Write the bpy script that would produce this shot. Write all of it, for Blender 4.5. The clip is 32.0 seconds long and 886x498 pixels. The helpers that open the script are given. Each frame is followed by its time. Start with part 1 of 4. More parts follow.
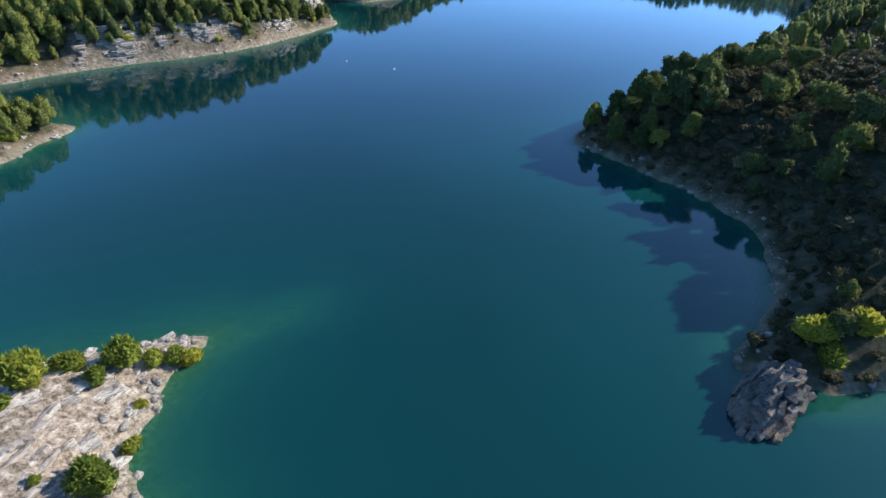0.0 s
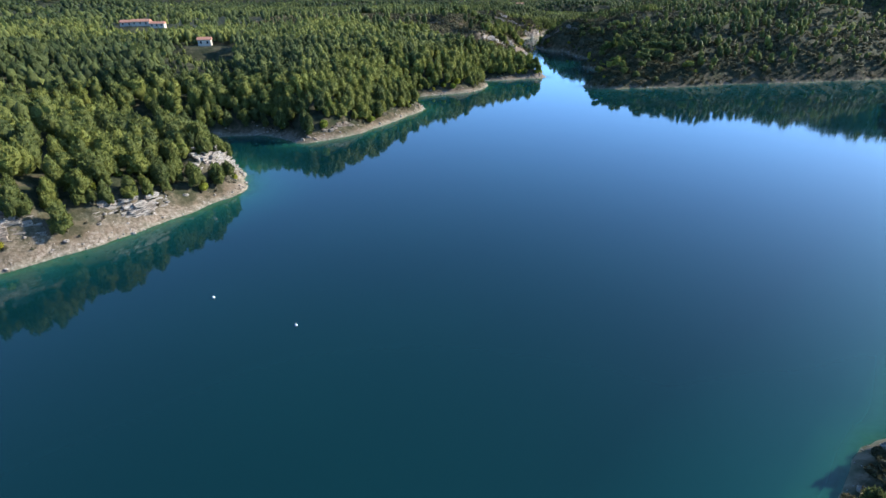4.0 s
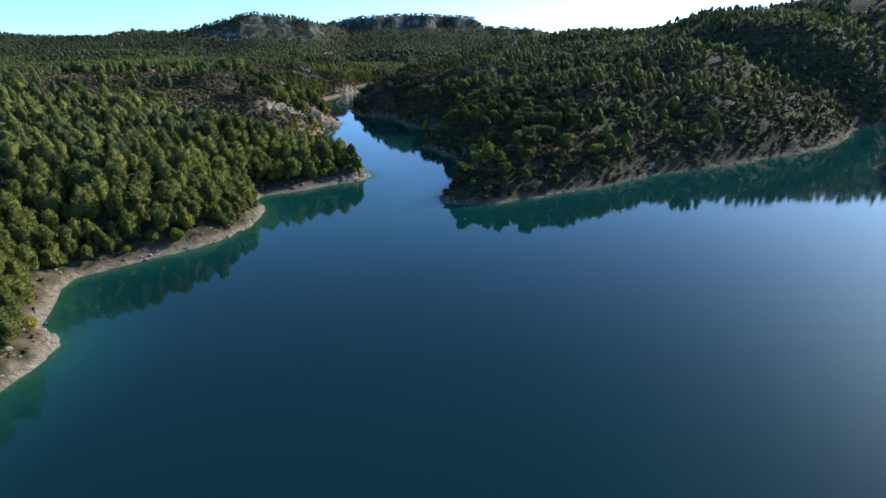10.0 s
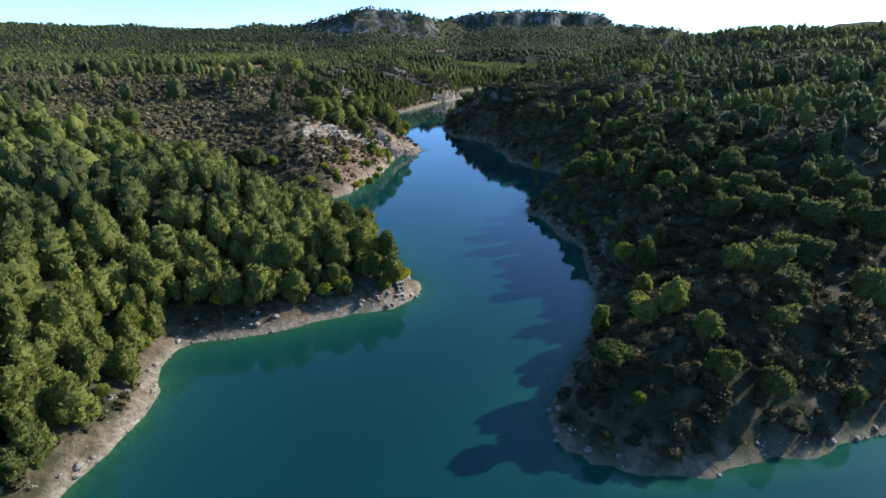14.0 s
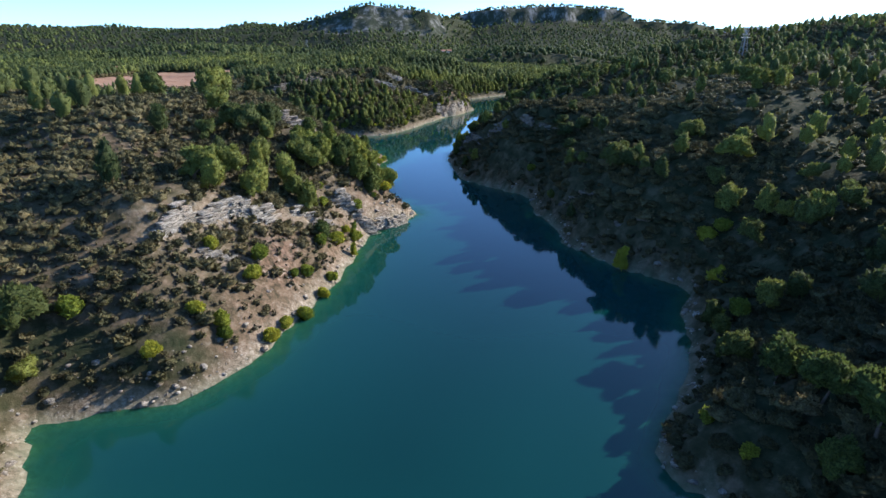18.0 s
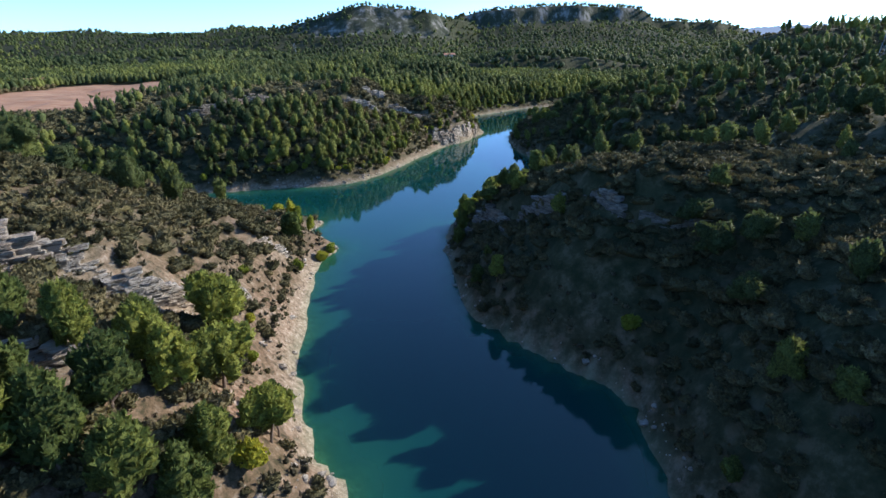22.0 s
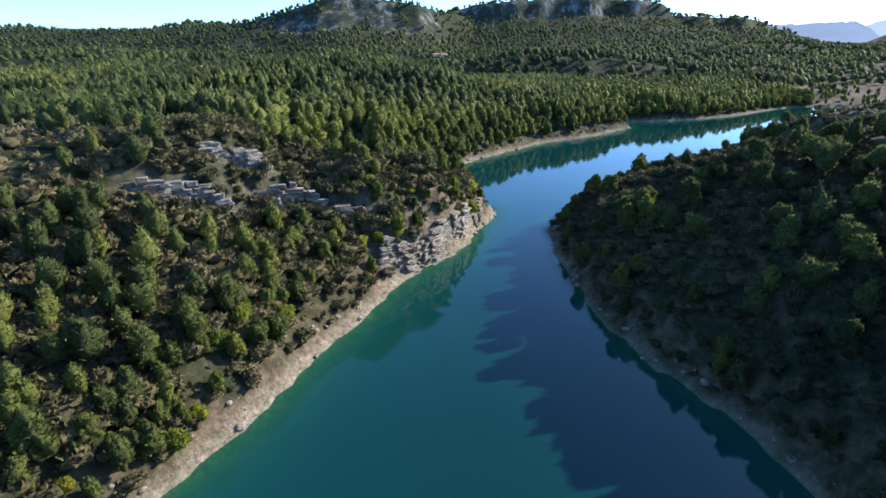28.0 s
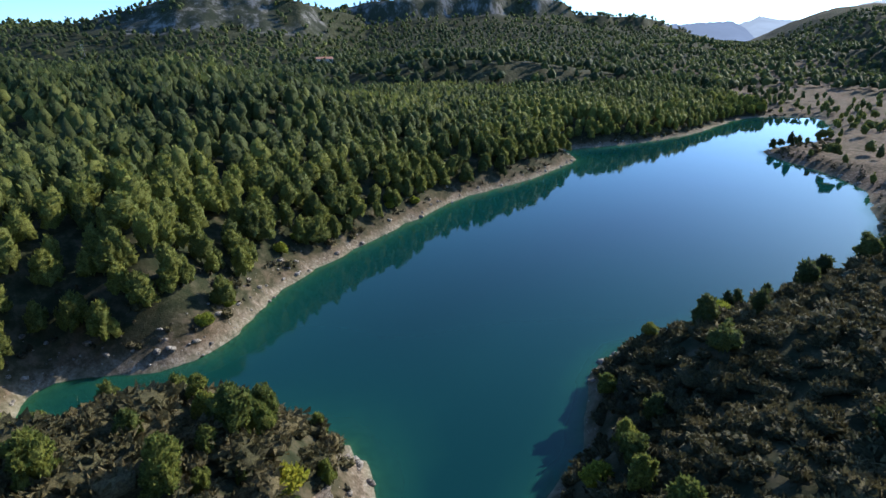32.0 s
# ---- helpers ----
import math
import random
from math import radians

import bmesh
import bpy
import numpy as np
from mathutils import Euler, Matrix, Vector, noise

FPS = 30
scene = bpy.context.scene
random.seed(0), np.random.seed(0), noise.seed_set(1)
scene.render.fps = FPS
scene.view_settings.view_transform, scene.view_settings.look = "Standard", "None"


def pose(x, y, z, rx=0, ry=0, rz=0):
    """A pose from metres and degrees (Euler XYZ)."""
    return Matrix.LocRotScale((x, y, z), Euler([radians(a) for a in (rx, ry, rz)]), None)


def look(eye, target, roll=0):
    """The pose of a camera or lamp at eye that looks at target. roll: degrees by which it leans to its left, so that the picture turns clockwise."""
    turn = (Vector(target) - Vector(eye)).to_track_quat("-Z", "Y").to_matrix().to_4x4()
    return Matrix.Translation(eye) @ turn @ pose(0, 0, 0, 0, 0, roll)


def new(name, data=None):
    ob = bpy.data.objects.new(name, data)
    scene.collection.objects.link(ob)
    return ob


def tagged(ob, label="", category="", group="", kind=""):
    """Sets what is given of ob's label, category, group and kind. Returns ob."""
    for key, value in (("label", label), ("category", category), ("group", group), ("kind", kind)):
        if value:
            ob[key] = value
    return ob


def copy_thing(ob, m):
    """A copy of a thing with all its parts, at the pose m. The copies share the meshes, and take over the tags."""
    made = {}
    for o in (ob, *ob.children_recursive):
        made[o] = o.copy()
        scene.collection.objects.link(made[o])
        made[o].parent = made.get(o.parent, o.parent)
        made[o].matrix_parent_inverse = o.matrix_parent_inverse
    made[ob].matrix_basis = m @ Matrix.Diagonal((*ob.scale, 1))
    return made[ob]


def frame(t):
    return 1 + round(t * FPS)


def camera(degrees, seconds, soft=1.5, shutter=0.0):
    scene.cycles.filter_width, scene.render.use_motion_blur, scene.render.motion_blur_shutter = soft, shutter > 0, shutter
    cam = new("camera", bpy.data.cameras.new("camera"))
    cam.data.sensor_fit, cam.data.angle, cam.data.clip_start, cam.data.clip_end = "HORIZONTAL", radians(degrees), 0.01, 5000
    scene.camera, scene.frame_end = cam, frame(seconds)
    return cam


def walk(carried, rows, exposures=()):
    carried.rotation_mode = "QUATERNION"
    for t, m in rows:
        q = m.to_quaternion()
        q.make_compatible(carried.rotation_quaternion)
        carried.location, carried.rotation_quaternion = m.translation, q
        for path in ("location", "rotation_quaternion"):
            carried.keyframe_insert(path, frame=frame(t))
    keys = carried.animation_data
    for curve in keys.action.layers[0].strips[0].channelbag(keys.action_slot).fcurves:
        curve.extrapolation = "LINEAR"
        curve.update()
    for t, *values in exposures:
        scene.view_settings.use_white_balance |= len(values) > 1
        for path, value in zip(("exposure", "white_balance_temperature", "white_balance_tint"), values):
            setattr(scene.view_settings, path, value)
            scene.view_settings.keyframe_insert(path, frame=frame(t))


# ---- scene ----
cam = camera(78.1, 32.0)
METRES, EYE, TILT, LEAN, TURN = 800.0, 43.0, -33.3, 0.0, 0.0
ROWS = [
    (0.0, 0.0, 0.0, 0.0, 0.0, 0.0, -0.0),
    (0.5, 0.0007, 0.011, 0.0073, -0.13, 2.8, 0.15),
    (1.0, 0.0019, 0.0232, 0.0155, -0.26, 5.74, 0.3),
    (1.5, 0.003, 0.0347, 0.0229, -0.35, 8.43, 0.33),
    (2.0, 0.0041, 0.0471, 0.0309, -0.41, 9.08, 0.42),
    (2.5, 0.0053, 0.0589, 0.0386, -0.42, 8.98, 0.51),
    (3.0, 0.0063, 0.0716, 0.047, -0.46, 8.84, 0.61),
    (3.5, 0.0073, 0.0836, 0.0548, -0.5, 8.8, 0.79),
    (5.5, 0.0105, 0.1355, 0.0891, -1.33, 8.4, 1.2),
    (6.0, 0.0121, 0.1492, 0.0982, -1.7, 8.39, 1.49),
    (6.5, 0.0136, 0.1622, 0.1065, -2.14, 8.28, 1.78),
    (7.0, 0.0152, 0.1762, 0.1155, -2.54, 8.16, 1.98),
    (7.5, 0.017, 0.1892, 0.124, -6.02, 7.89, 4.52),
    (8.0, 0.0206, 0.2028, 0.1329, -11.5, 7.23, 8.47),
    (8.5, 0.0255, 0.215, 0.1411, -14.79, 6.68, 10.69),
    (9.0, 0.0317, 0.228, 0.1492, -15.56, 7.22, 11.21),
    (9.5, 0.0377, 0.2392, 0.1568, -15.71, 9.35, 11.26),
    (10.0, 0.0445, 0.2512, 0.1653, -15.7, 11.53, 11.15),
    (10.5, 0.0497, 0.2633, 0.1732, -15.89, 11.52, 11.17),
    (11.0, 0.0558, 0.2762, 0.182, -16.03, 11.4, 11.23),
    (11.5, 0.0613, 0.2882, 0.1903, -16.13, 11.29, 11.22),
    (12.0, 0.0674, 0.3012, 0.1989, -16.24, 11.3, 11.27),
    (12.5, 0.0729, 0.313, 0.2067, -14.52, 11.62, 10.03),
    (13.0, 0.0777, 0.3259, 0.215, -7.92, 12.51, 5.25),
    (13.5, 0.0804, 0.3384, 0.2231, -6.56, 12.61, 4.22),
    (14.0, 0.0825, 0.3521, 0.2324, -6.17, 12.61, 3.93),
    (14.5, 0.0845, 0.3649, 0.2409, -6.01, 12.63, 3.86),
    (16.5, 0.0918, 0.4135, 0.2732, -5.54, 12.49, 4.05),
    (17.0, 0.0939, 0.4273, 0.2822, -5.46, 12.54, 4.06),
    (17.5, 0.0959, 0.44, 0.2904, -5.39, 12.54, 4.1),
    (18.0, 0.0984, 0.4538, 0.2993, -5.32, 12.55, 4.05),
    (18.5, 0.1009, 0.4668, 0.3076, -5.24, 12.55, 4.11),
    (19.0, 0.1035, 0.481, 0.3168, -5.23, 12.56, 4.14),
    (19.5, 0.1059, 0.4937, 0.3251, -5.17, 12.62, 4.14),
    (20.0, 0.1082, 0.5076, 0.334, -5.17, 12.62, 4.15),
    (20.5, 0.1103, 0.5203, 0.3423, -5.03, 12.68, 4.12),
    (21.0, 0.1123, 0.5342, 0.3511, -4.89, 12.76, 4.11),
    (21.5, 0.1144, 0.5464, 0.3589, -4.81, 12.85, 4.17),
    (22.0, 0.1167, 0.5597, 0.3675, -4.66, 12.93, 4.23),
    (22.5, 0.1191, 0.5719, 0.3756, -4.63, 12.93, 4.33),
    (23.0, 0.1218, 0.5853, 0.3846, -4.58, 12.91, 4.39),
    (23.5, 0.1244, 0.5982, 0.3931, -4.55, 12.94, 4.48),
    (24.0, 0.127, 0.6119, 0.4018, -4.53, 13.0, 4.52),
    (24.5, 0.1293, 0.6243, 0.4099, -4.63, 12.97, 4.59),
    (25.0, 0.1318, 0.6377, 0.4189, -4.81, 12.91, 4.59),
    (25.5, 0.134, 0.6501, 0.427, -4.79, 12.9, 4.54),
    (27.5, 0.1427, 0.7046, 0.462, -5.15, 12.79, 4.44),
    (28.0, 0.1452, 0.7183, 0.4711, -5.16, 12.78, 4.48),
    (28.5, 0.1477, 0.7311, 0.4795, -5.15, 12.86, 4.57),
    (29.0, 0.1506, 0.7442, 0.4882, -5.13, 12.92, 4.64),
    (29.5, 0.1534, 0.7563, 0.4962, -10.18, 12.41, 8.42),
    (30.0, 0.1577, 0.7691, 0.5047, -11.92, 12.11, 9.69),
    (30.5, 0.1624, 0.781, 0.5124, -12.32, 12.02, 9.92),
    (31.0, 0.1676, 0.7938, 0.5209, -12.56, 11.93, 9.91),
    (31.5, 0.1722, 0.8057, 0.5285, -12.75, 11.94, 9.93),
    (32.0, 0.1769, 0.8184, 0.5369, -13.28, 11.89, 10.22),
]
EXPOSURES = [(0.0, 1.03, 6350, 11), (3.0, 1.18, 6350, 11), (7.0, 1.16, 6350, 11), (8.0, 1.13, 6350, 11), (9.0, 0.88, 6350, 11), (10.0, 0.58, 6350, 11), (12.0, 0.62, 6350, 11), (14.0, 0.90, 6350, 11), (17.0, 1.00, 6350, 11), (21.0, 0.93, 6350, 11), (23.0, 1.03, 6350, 11),
             (25.0, 1.23, 6350, 11), (28.0, 1.12, 6350, 11), (30.0, 1.04, 6350, 11), (31.0, 0.96, 6350, 11), (32.0, 0.72, 6350, 11)]
walk(cam, [(t, pose(0, 0, EYE, TILT, LEAN, TURN) @ pose(METRES * x, METRES * y, METRES * z, 90 + pitch, roll, yaw)) for t, x, y, z, yaw, pitch, roll in ROWS],
     EXPOSURES)

# ---- light ----
SUN_AZIMUTH, SUN_HEIGHT = 71.0, 26.0
world = bpy.data.worlds.new("sky")
scene.world = world
world.use_nodes = True
wn = world.node_tree.nodes
sky = wn.new("ShaderNodeTexSky")
sky.sky_type, sky.sun_disc = "NISHITA", False
sky.sun_elevation, sky.sun_rotation = radians(SUN_HEIGHT), radians(SUN_AZIMUTH)
sky.altitude, sky.air_density, sky.dust_density, sky.ozone_density = 1200.0, 0.62, 1.15, 0.5
wn["Background"].inputs["Strength"].default_value = 0.18
cool = wn.new("ShaderNodeMix")
cool.data_type, cool.blend_type = "RGBA", "MULTIPLY"
cool.inputs[0].default_value, cool.inputs[7].default_value = 1.0, (0.58, 0.90, 1.20, 1.0)
world.node_tree.links.new(sky.outputs["Color"], cool.inputs[6])
world.node_tree.links.new(cool.outputs[2], wn["Background"].inputs["Color"])

SUN_WAY = Vector((math.sin(radians(SUN_AZIMUTH)) * math.cos(radians(SUN_HEIGHT)),
                  math.cos(radians(SUN_AZIMUTH)) * math.cos(radians(SUN_HEIGHT)), math.sin(radians(SUN_HEIGHT))))
sun = new("sun", bpy.data.lights.new("sun", "SUN"))
sun.data.energy, sun.data.angle, sun.data.color = 4.2, radians(0.53), (1.0, 0.93, 0.82)
sun.matrix_world = look(SUN_WAY * 900.0, (0, 0, 0))


# ---- materials ----
class Nodes:
    """Short hand for building a node material."""

    def __init__(self, name):
        self.mat = bpy.data.materials.new(name)
        self.mat.use_nodes = True
        self.tree = self.mat.node_tree
        self.bsdf = self.tree.nodes["Principled BSDF"]
        self.out = self.tree.nodes["Material Output"]
        self.coords = self.tree.nodes.new("ShaderNodeNewGeometry").outputs["Position"]

    def add(self, kind, **values):
        node = self.tree.nodes.new(kind)
        for key, value in values.items():
            node.inputs[key.replace("_", " ")].default_value = value
        return node

    def join(self, a, b):
        self.tree.links.new(a, b)

    def noise(self, scale, detail=4.0, rough=0.6, coords=None, stretch=None):
        node = self.add("ShaderNodeTexNoise", Scale=scale, Detail=detail, Roughness=rough)
        source = coords or self.coords
        if stretch:
            mapping = self.add("ShaderNodeMapping", Scale=stretch)
            self.join(source, mapping.inputs["Vector"])
            source = mapping.outputs["Vector"]
        self.join(source, node.inputs["Vector"])
        return node.outputs["Fac"]

    def ramp(self, fac, stops):
        node = self.tree.nodes.new("ShaderNodeValToRGB")
        ends = node.color_ramp.elements
        while len(ends) < len(stops):
            ends.new(0.5)
        for end, (place, colour) in zip(ends, stops):
            end.position, end.color = place, (*colour, 1.0)
        self.join(fac, node.inputs["Fac"])
        return node.outputs["Color"]

    def mix(self, fac, a, b, blend="MIX"):
        node = self.tree.nodes.new("ShaderNodeMix")
        node.data_type, node.blend_type = "RGBA", blend
        for source, slot in ((fac, 0), (a, 6), (b, 7)):
            if isinstance(source, bpy.types.NodeSocket):
                self.join(source, node.inputs[slot])
            else:
                node.inputs[slot].default_value = source if slot == 0 else (*source, 1.0)
        return node.outputs[2]

    def sums(self, how, a, b, clamp=False):
        node = self.tree.nodes.new("ShaderNodeMath")
        node.operation, node.use_clamp = how, clamp
        for source, slot in ((a, 0), (b, 1)):
            if isinstance(source, bpy.types.NodeSocket):
                self.join(source, node.inputs[slot])
            else:
                node.inputs[slot].default_value = source
        return node.outputs[0]

    def attribute(self, name):
        node = self.tree.nodes.new("ShaderNodeAttribute")
        node.attribute_name = name
        return node.outputs["Fac"]

    def bump(self, height, strength, distance):
        node = self.add("ShaderNodeBump", Strength=strength, Distance=distance)
        self.join(height, node.inputs["Height"])
        self.join(node.outputs["Normal"], self.bsdf.inputs["Normal"])

    def paint(self, colour, rough=0.9, gloss=0.2):
        if isinstance(colour, bpy.types.NodeSocket):
            self.join(colour, self.bsdf.inputs["Base Color"])
        else:
            self.bsdf.inputs["Base Color"].default_value = (*colour, 1.0)
        self.bsdf.inputs["Roughness"].default_value = rough
        self.bsdf.inputs["Specular IOR Level"].default_value = gloss
        return self.mat


def limestone(name, pale=1.0):
    n = Nodes(name)
    strata = n.noise(0.8, 7, 0.72, stretch=(0.6, 0.6, 4.0))
    stain = n.noise(0.12, 4, 0.6)
    colour = n.ramp(strata, [(0.36, (0.19 * pale, 0.17 * pale, 0.145 * pale)), (0.5, (0.44 * pale, 0.39 * pale, 0.325 * pale)),
                             (0.64, (0.62 * pale, 0.56 * pale, 0.48 * pale))])
    colour = n.mix(n.sums("MULTIPLY", n.ramp(stain, [(0.5, (0, 0, 0)), (0.62, (1, 1, 1))]), 0.35), colour, (0.40, 0.26, 0.16))
    crack = n.noise(1.3, 8, 0.75, stretch=(0.8, 0.8, 2.6))
    colour = n.mix(n.ramp(crack, [(0.42, (0.75, 0.75, 0.75)), (0.47, (0, 0, 0))]), colour, (0.07, 0.06, 0.05))
    n.bump(crack, 1.0, 0.6)
    return n.paint(colour, 0.92, 0.15)


def foliage(name, dark, mid, light, source="tint", through_light=0.5):
    """Leaves: one tone a plant, with a lighter or darker tone from tuft to tuft."""
    n = Nodes(name)
    if source == "tint":
        tone = n.attribute("tint")
    else:
        tone = n.tree.nodes.new("ShaderNodeObjectInfo").outputs["Random"]
    tuft = n.tree.nodes.new("ShaderNodeNewGeometry").outputs["Random Per Island"]
    tone = n.sums("ADD", n.sums("MULTIPLY", tone, 0.72), n.sums("MULTIPLY", tuft, 0.28))
    colour = n.ramp(tone, [(0.1, dark), (0.5, mid), (0.9, light)])
    spray = n.noise(4.5, 6, 0.8)
    colour = n.mix(1.0, colour, n.ramp(spray, [(0.40, (0.50, 0.50, 0.52)), (0.60, (1.5, 1.5, 1.42))]), "MULTIPLY")
    n.bump(spray, 0.8, 0.3)
    n.paint(colour, 0.75, 0.2)
    leaf = n.tree.nodes.new("ShaderNodeBsdfTranslucent")
    n.join(colour, leaf.inputs["Color"])
    blend = n.tree.nodes.new("ShaderNodeMixShader")
    blend.inputs[0].default_value = through_light
    n.join(n.bsdf.outputs[0], blend.inputs[1])
    n.join(leaf.outputs[0], blend.inputs[2])
    n.join(blend.outputs[0], n.out.inputs["Surface"])
    return n.mat


def plain(name, colour, rough=0.8, scale=3.0, vary=0.25, metal=0.0):
    n = Nodes(name)
    low = tuple(c * (1 - vary) for c in colour)
    high = tuple(min(1.0, c * (1 + vary)) for c in colour)
    n.bsdf.inputs["Metallic"].default_value = metal
    return n.paint(n.ramp(n.noise(scale, 6, 0.65), [(0.3, low), (0.7, high)]), rough)


def ground_material():
    n = Nodes("hillside")
    grain, patch, fine = n.noise(0.35, 7, 0.7), n.noise(0.045, 5, 0.6), n.noise(2.4, 6, 0.75)
    scrub = n.ramp(grain, [(0.38, (0.034, 0.036, 0.017)), (0.5, (0.066, 0.058, 0.031)), (0.62, (0.135, 0.10, 0.062))])
    soil = n.ramp(n.noise(0.9, 9, 0.8), [(0.42, (0.05, 0.04, 0.026)), (0.48, (0.165, 0.098, 0.064)), (0.55, (0.265, 0.168, 0.115)), (0.64, (0.42, 0.36, 0.295))])
    stony = n.ramp(n.noise(1.3, 8, 0.8), [(0.41, (0.08, 0.064, 0.046)), (0.48, (0.22, 0.17, 0.122)), (0.55, (0.32, 0.255, 0.19)), (0.63, (0.50, 0.44, 0.36))])
    bare = n.sums("ADD", n.attribute("bare"), n.sums("MULTIPLY", n.sums("SUBTRACT", patch, 0.55), 1.3), True)
    colour = n.mix(bare, scrub, soil)
    shore = n.sums("ADD", n.attribute("stony"), n.sums("MULTIPLY", n.sums("SUBTRACT", grain, 0.5), 0.9), True)
    colour = n.mix(shore, colour, stony)
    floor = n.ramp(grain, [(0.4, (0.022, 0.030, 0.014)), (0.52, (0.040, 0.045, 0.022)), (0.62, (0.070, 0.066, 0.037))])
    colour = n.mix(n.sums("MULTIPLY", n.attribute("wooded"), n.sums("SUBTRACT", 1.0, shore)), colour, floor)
    red = n.ramp(n.noise(0.09, 5, 0.6, stretch=(0.4, 1.6, 1)), [(0.3, (0.27, 0.135, 0.08)), (0.7, (0.38, 0.24, 0.155))])
    colour = n.mix(n.attribute("field"), colour, red)
    cliff = n.ramp(n.noise(0.06, 8, 0.75, stretch=(1, 1, 0.35)), [(0.46, (0.035, 0.042, 0.026)), (0.53, (0.075, 0.076, 0.058)), (0.60, (0.20, 0.19, 0.17))])
    colour = n.mix(n.attribute("cliff"), colour, cliff)
    mud = n.ramp(grain, [(0.3, (0.10, 0.12, 0.07)), (0.7, (0.30, 0.29, 0.19))])
    colour = n.mix(n.attribute("sunk"), colour, mud)
    n.bump(n.sums("ADD", n.sums("MULTIPLY", fine, 0.4), grain), 0.7, 0.5)
    return n.paint(colour, 0.95, 0.1)


def water_material():
    n = Nodes("lake_water")
    n.bsdf.inputs["IOR"].default_value = 1.33
    wide, shallow = n.attribute("wide"), n.attribute("shallow")
    drift = n.noise(0.012, 3, 0.5)
    teal = n.ramp(drift, [(0.3, (0.002, 0.033, 0.033)), (0.7, (0.003, 0.042, 0.039))])
    deep = n.ramp(drift, [(0.3, (0.0015, 0.018, 0.020)), (0.7, (0.002, 0.024, 0.024))])
    colour = n.mix(wide, teal, deep)
    colour = n.mix(n.sums("MULTIPLY", shallow, 0.65), colour, (0.03, 0.17, 0.10))
    n.paint(colour, 0.045, 0.5)
    ripple = n.noise(0.9, 4, 0.55)
    swell = n.noise(0.05, 2, 0.5)
    n.bump(n.sums("ADD", n.sums("MULTIPLY", ripple, 0.25), swell), 0.03, 0.5)
    clear = n.add("ShaderNodeBsdfTransparent", Color=(0.42, 0.72, 0.52, 1.0))
    blend = n.tree.nodes.new("ShaderNodeMixShader")
    n.join(n.sums("MULTIPLY", n.sums("POWER", shallow, 1.6), 0.75), blend.inputs[0])
    n.join(n.bsdf.outputs[0], blend.inputs[1])
    n.join(clear.outputs[0], blend.inputs[2])
    n.join(blend.outputs[0], n.out.inputs["Surface"])
    return n.mat


HILLSIDE, WATER = ground_material(), water_material()
# grey stone, darkened further to carry the shade on the east cliffs
ROCK, PALE_ROCK = limestone("grey_shaded_limestone", 0.42), limestone("pale_limestone", 0.78)
CREAM_ROCK = limestone("cream_limestone", 1.15)
PINE_DARK, PINE_MID, PINE_LIGHT = (0.038, 0.056, 0.022), (0.090, 0.112, 0.036), (0.20, 0.215, 0.050)
PINE_FAR = foliage("pine_needles_massed", PINE_DARK, PINE_MID, PINE_LIGHT, through_light=0.4)
PINE_NEAR = foliage("pine_needles", (0.060, 0.088, 0.028), (0.130, 0.160, 0.042), (0.25, 0.265, 0.055), "object", 0.42)
SCRUB_FAR = foliage("scrub_leaves_massed", (0.052, 0.052, 0.024), (0.110, 0.097, 0.045), (0.19, 0.152, 0.076), through_light=0.2)
YELLOW_NEAR = foliage("yellowing_leaves", (0.13, 0.175, 0.03), (0.25, 0.285, 0.045), (0.42, 0.39, 0.05), "object", 0.45)
BARK = plain("pine_bark", (0.13, 0.095, 0.07), 0.95, 6.0)


# ---- plan of the shores ----
def glide(points, closed=True, steps=6):
    """A smooth line through the corners of the plan."""
    p = np.array(points, float)
    n = len(p)
    line = []
    for i in range(n if closed else n - 1):
        a, b, c, d = (p[(i + k) % n] if closed else p[min(max(i + k, 0), n - 1)] for k in (-1, 0, 1, 2))
        for s in np.arange(steps) / steps:
            line.append(0.5 * (2 * b + (c - a) * s + (2 * a - 5 * b + 4 * c - d) * s * s + (3 * b - a - 3 * c + d) * s ** 3))
    return np.array(line)


SPIT_AND_BAYS = [(-18, -120), (-20, -20), (-24, 20), (-26, 27), (-28.5, 32), (-28.5, 37), (-29, 41), (-26.5, 46.5), (-30.5, 46.5), (-37, 44.5), (-45, 42), (-58, 39),
                 (-86, 42), (-104, 66), (-84, 94), (-82, 103), (-79.5, 112), (-92, 117), (-120, 121), (-136, 130), (-117, 145), (-108, 154),
                 (-96, 163), (-73, 176), (-62, 186), (-54, 198), (-45, 213), (-41.5, 223), (-45, 235), (-52, 245), (-72, 257),
                 (-90, 268), (-84, 276), (-70, 281), (-52, 283)]
WEST_WOODS = [(-38, 270.5), (-30, 275), (-19, 287), (-9, 306), (2, 330), (-2, 341), (-3, 361), (8, 367), (22, 374), (30, 383),
              (36, 399), (34, 410), (37, 417), (47, 418.5), (58, 423), (69, 426), (74, 432.5), (71, 441), (67.5, 447), (69, 452.5),
              (66, 458), (58, 462), (48, 472), (41, 479), (37, 488), (34, 495.5), (43, 498), (51, 500), (57, 506), (63, 520)]
WEST_ROCKS = [(70, 540), (73.5, 556), (76, 566.5), (82, 573), (88, 580), (83, 587), (79.5, 600), (78, 620), (78, 645), (81.5, 655),
              (77.5, 661), (73, 668), (76.5, 676), (70, 680), (55, 684), (30, 690), (0, 697), (-28, 705), (-13, 722), (16, 717),
              (40, 715), (58, 717.5), (77, 719), (86, 726), (96, 740), (110, 768), (124, 791), (131, 797), (137, 810), (144, 821)]
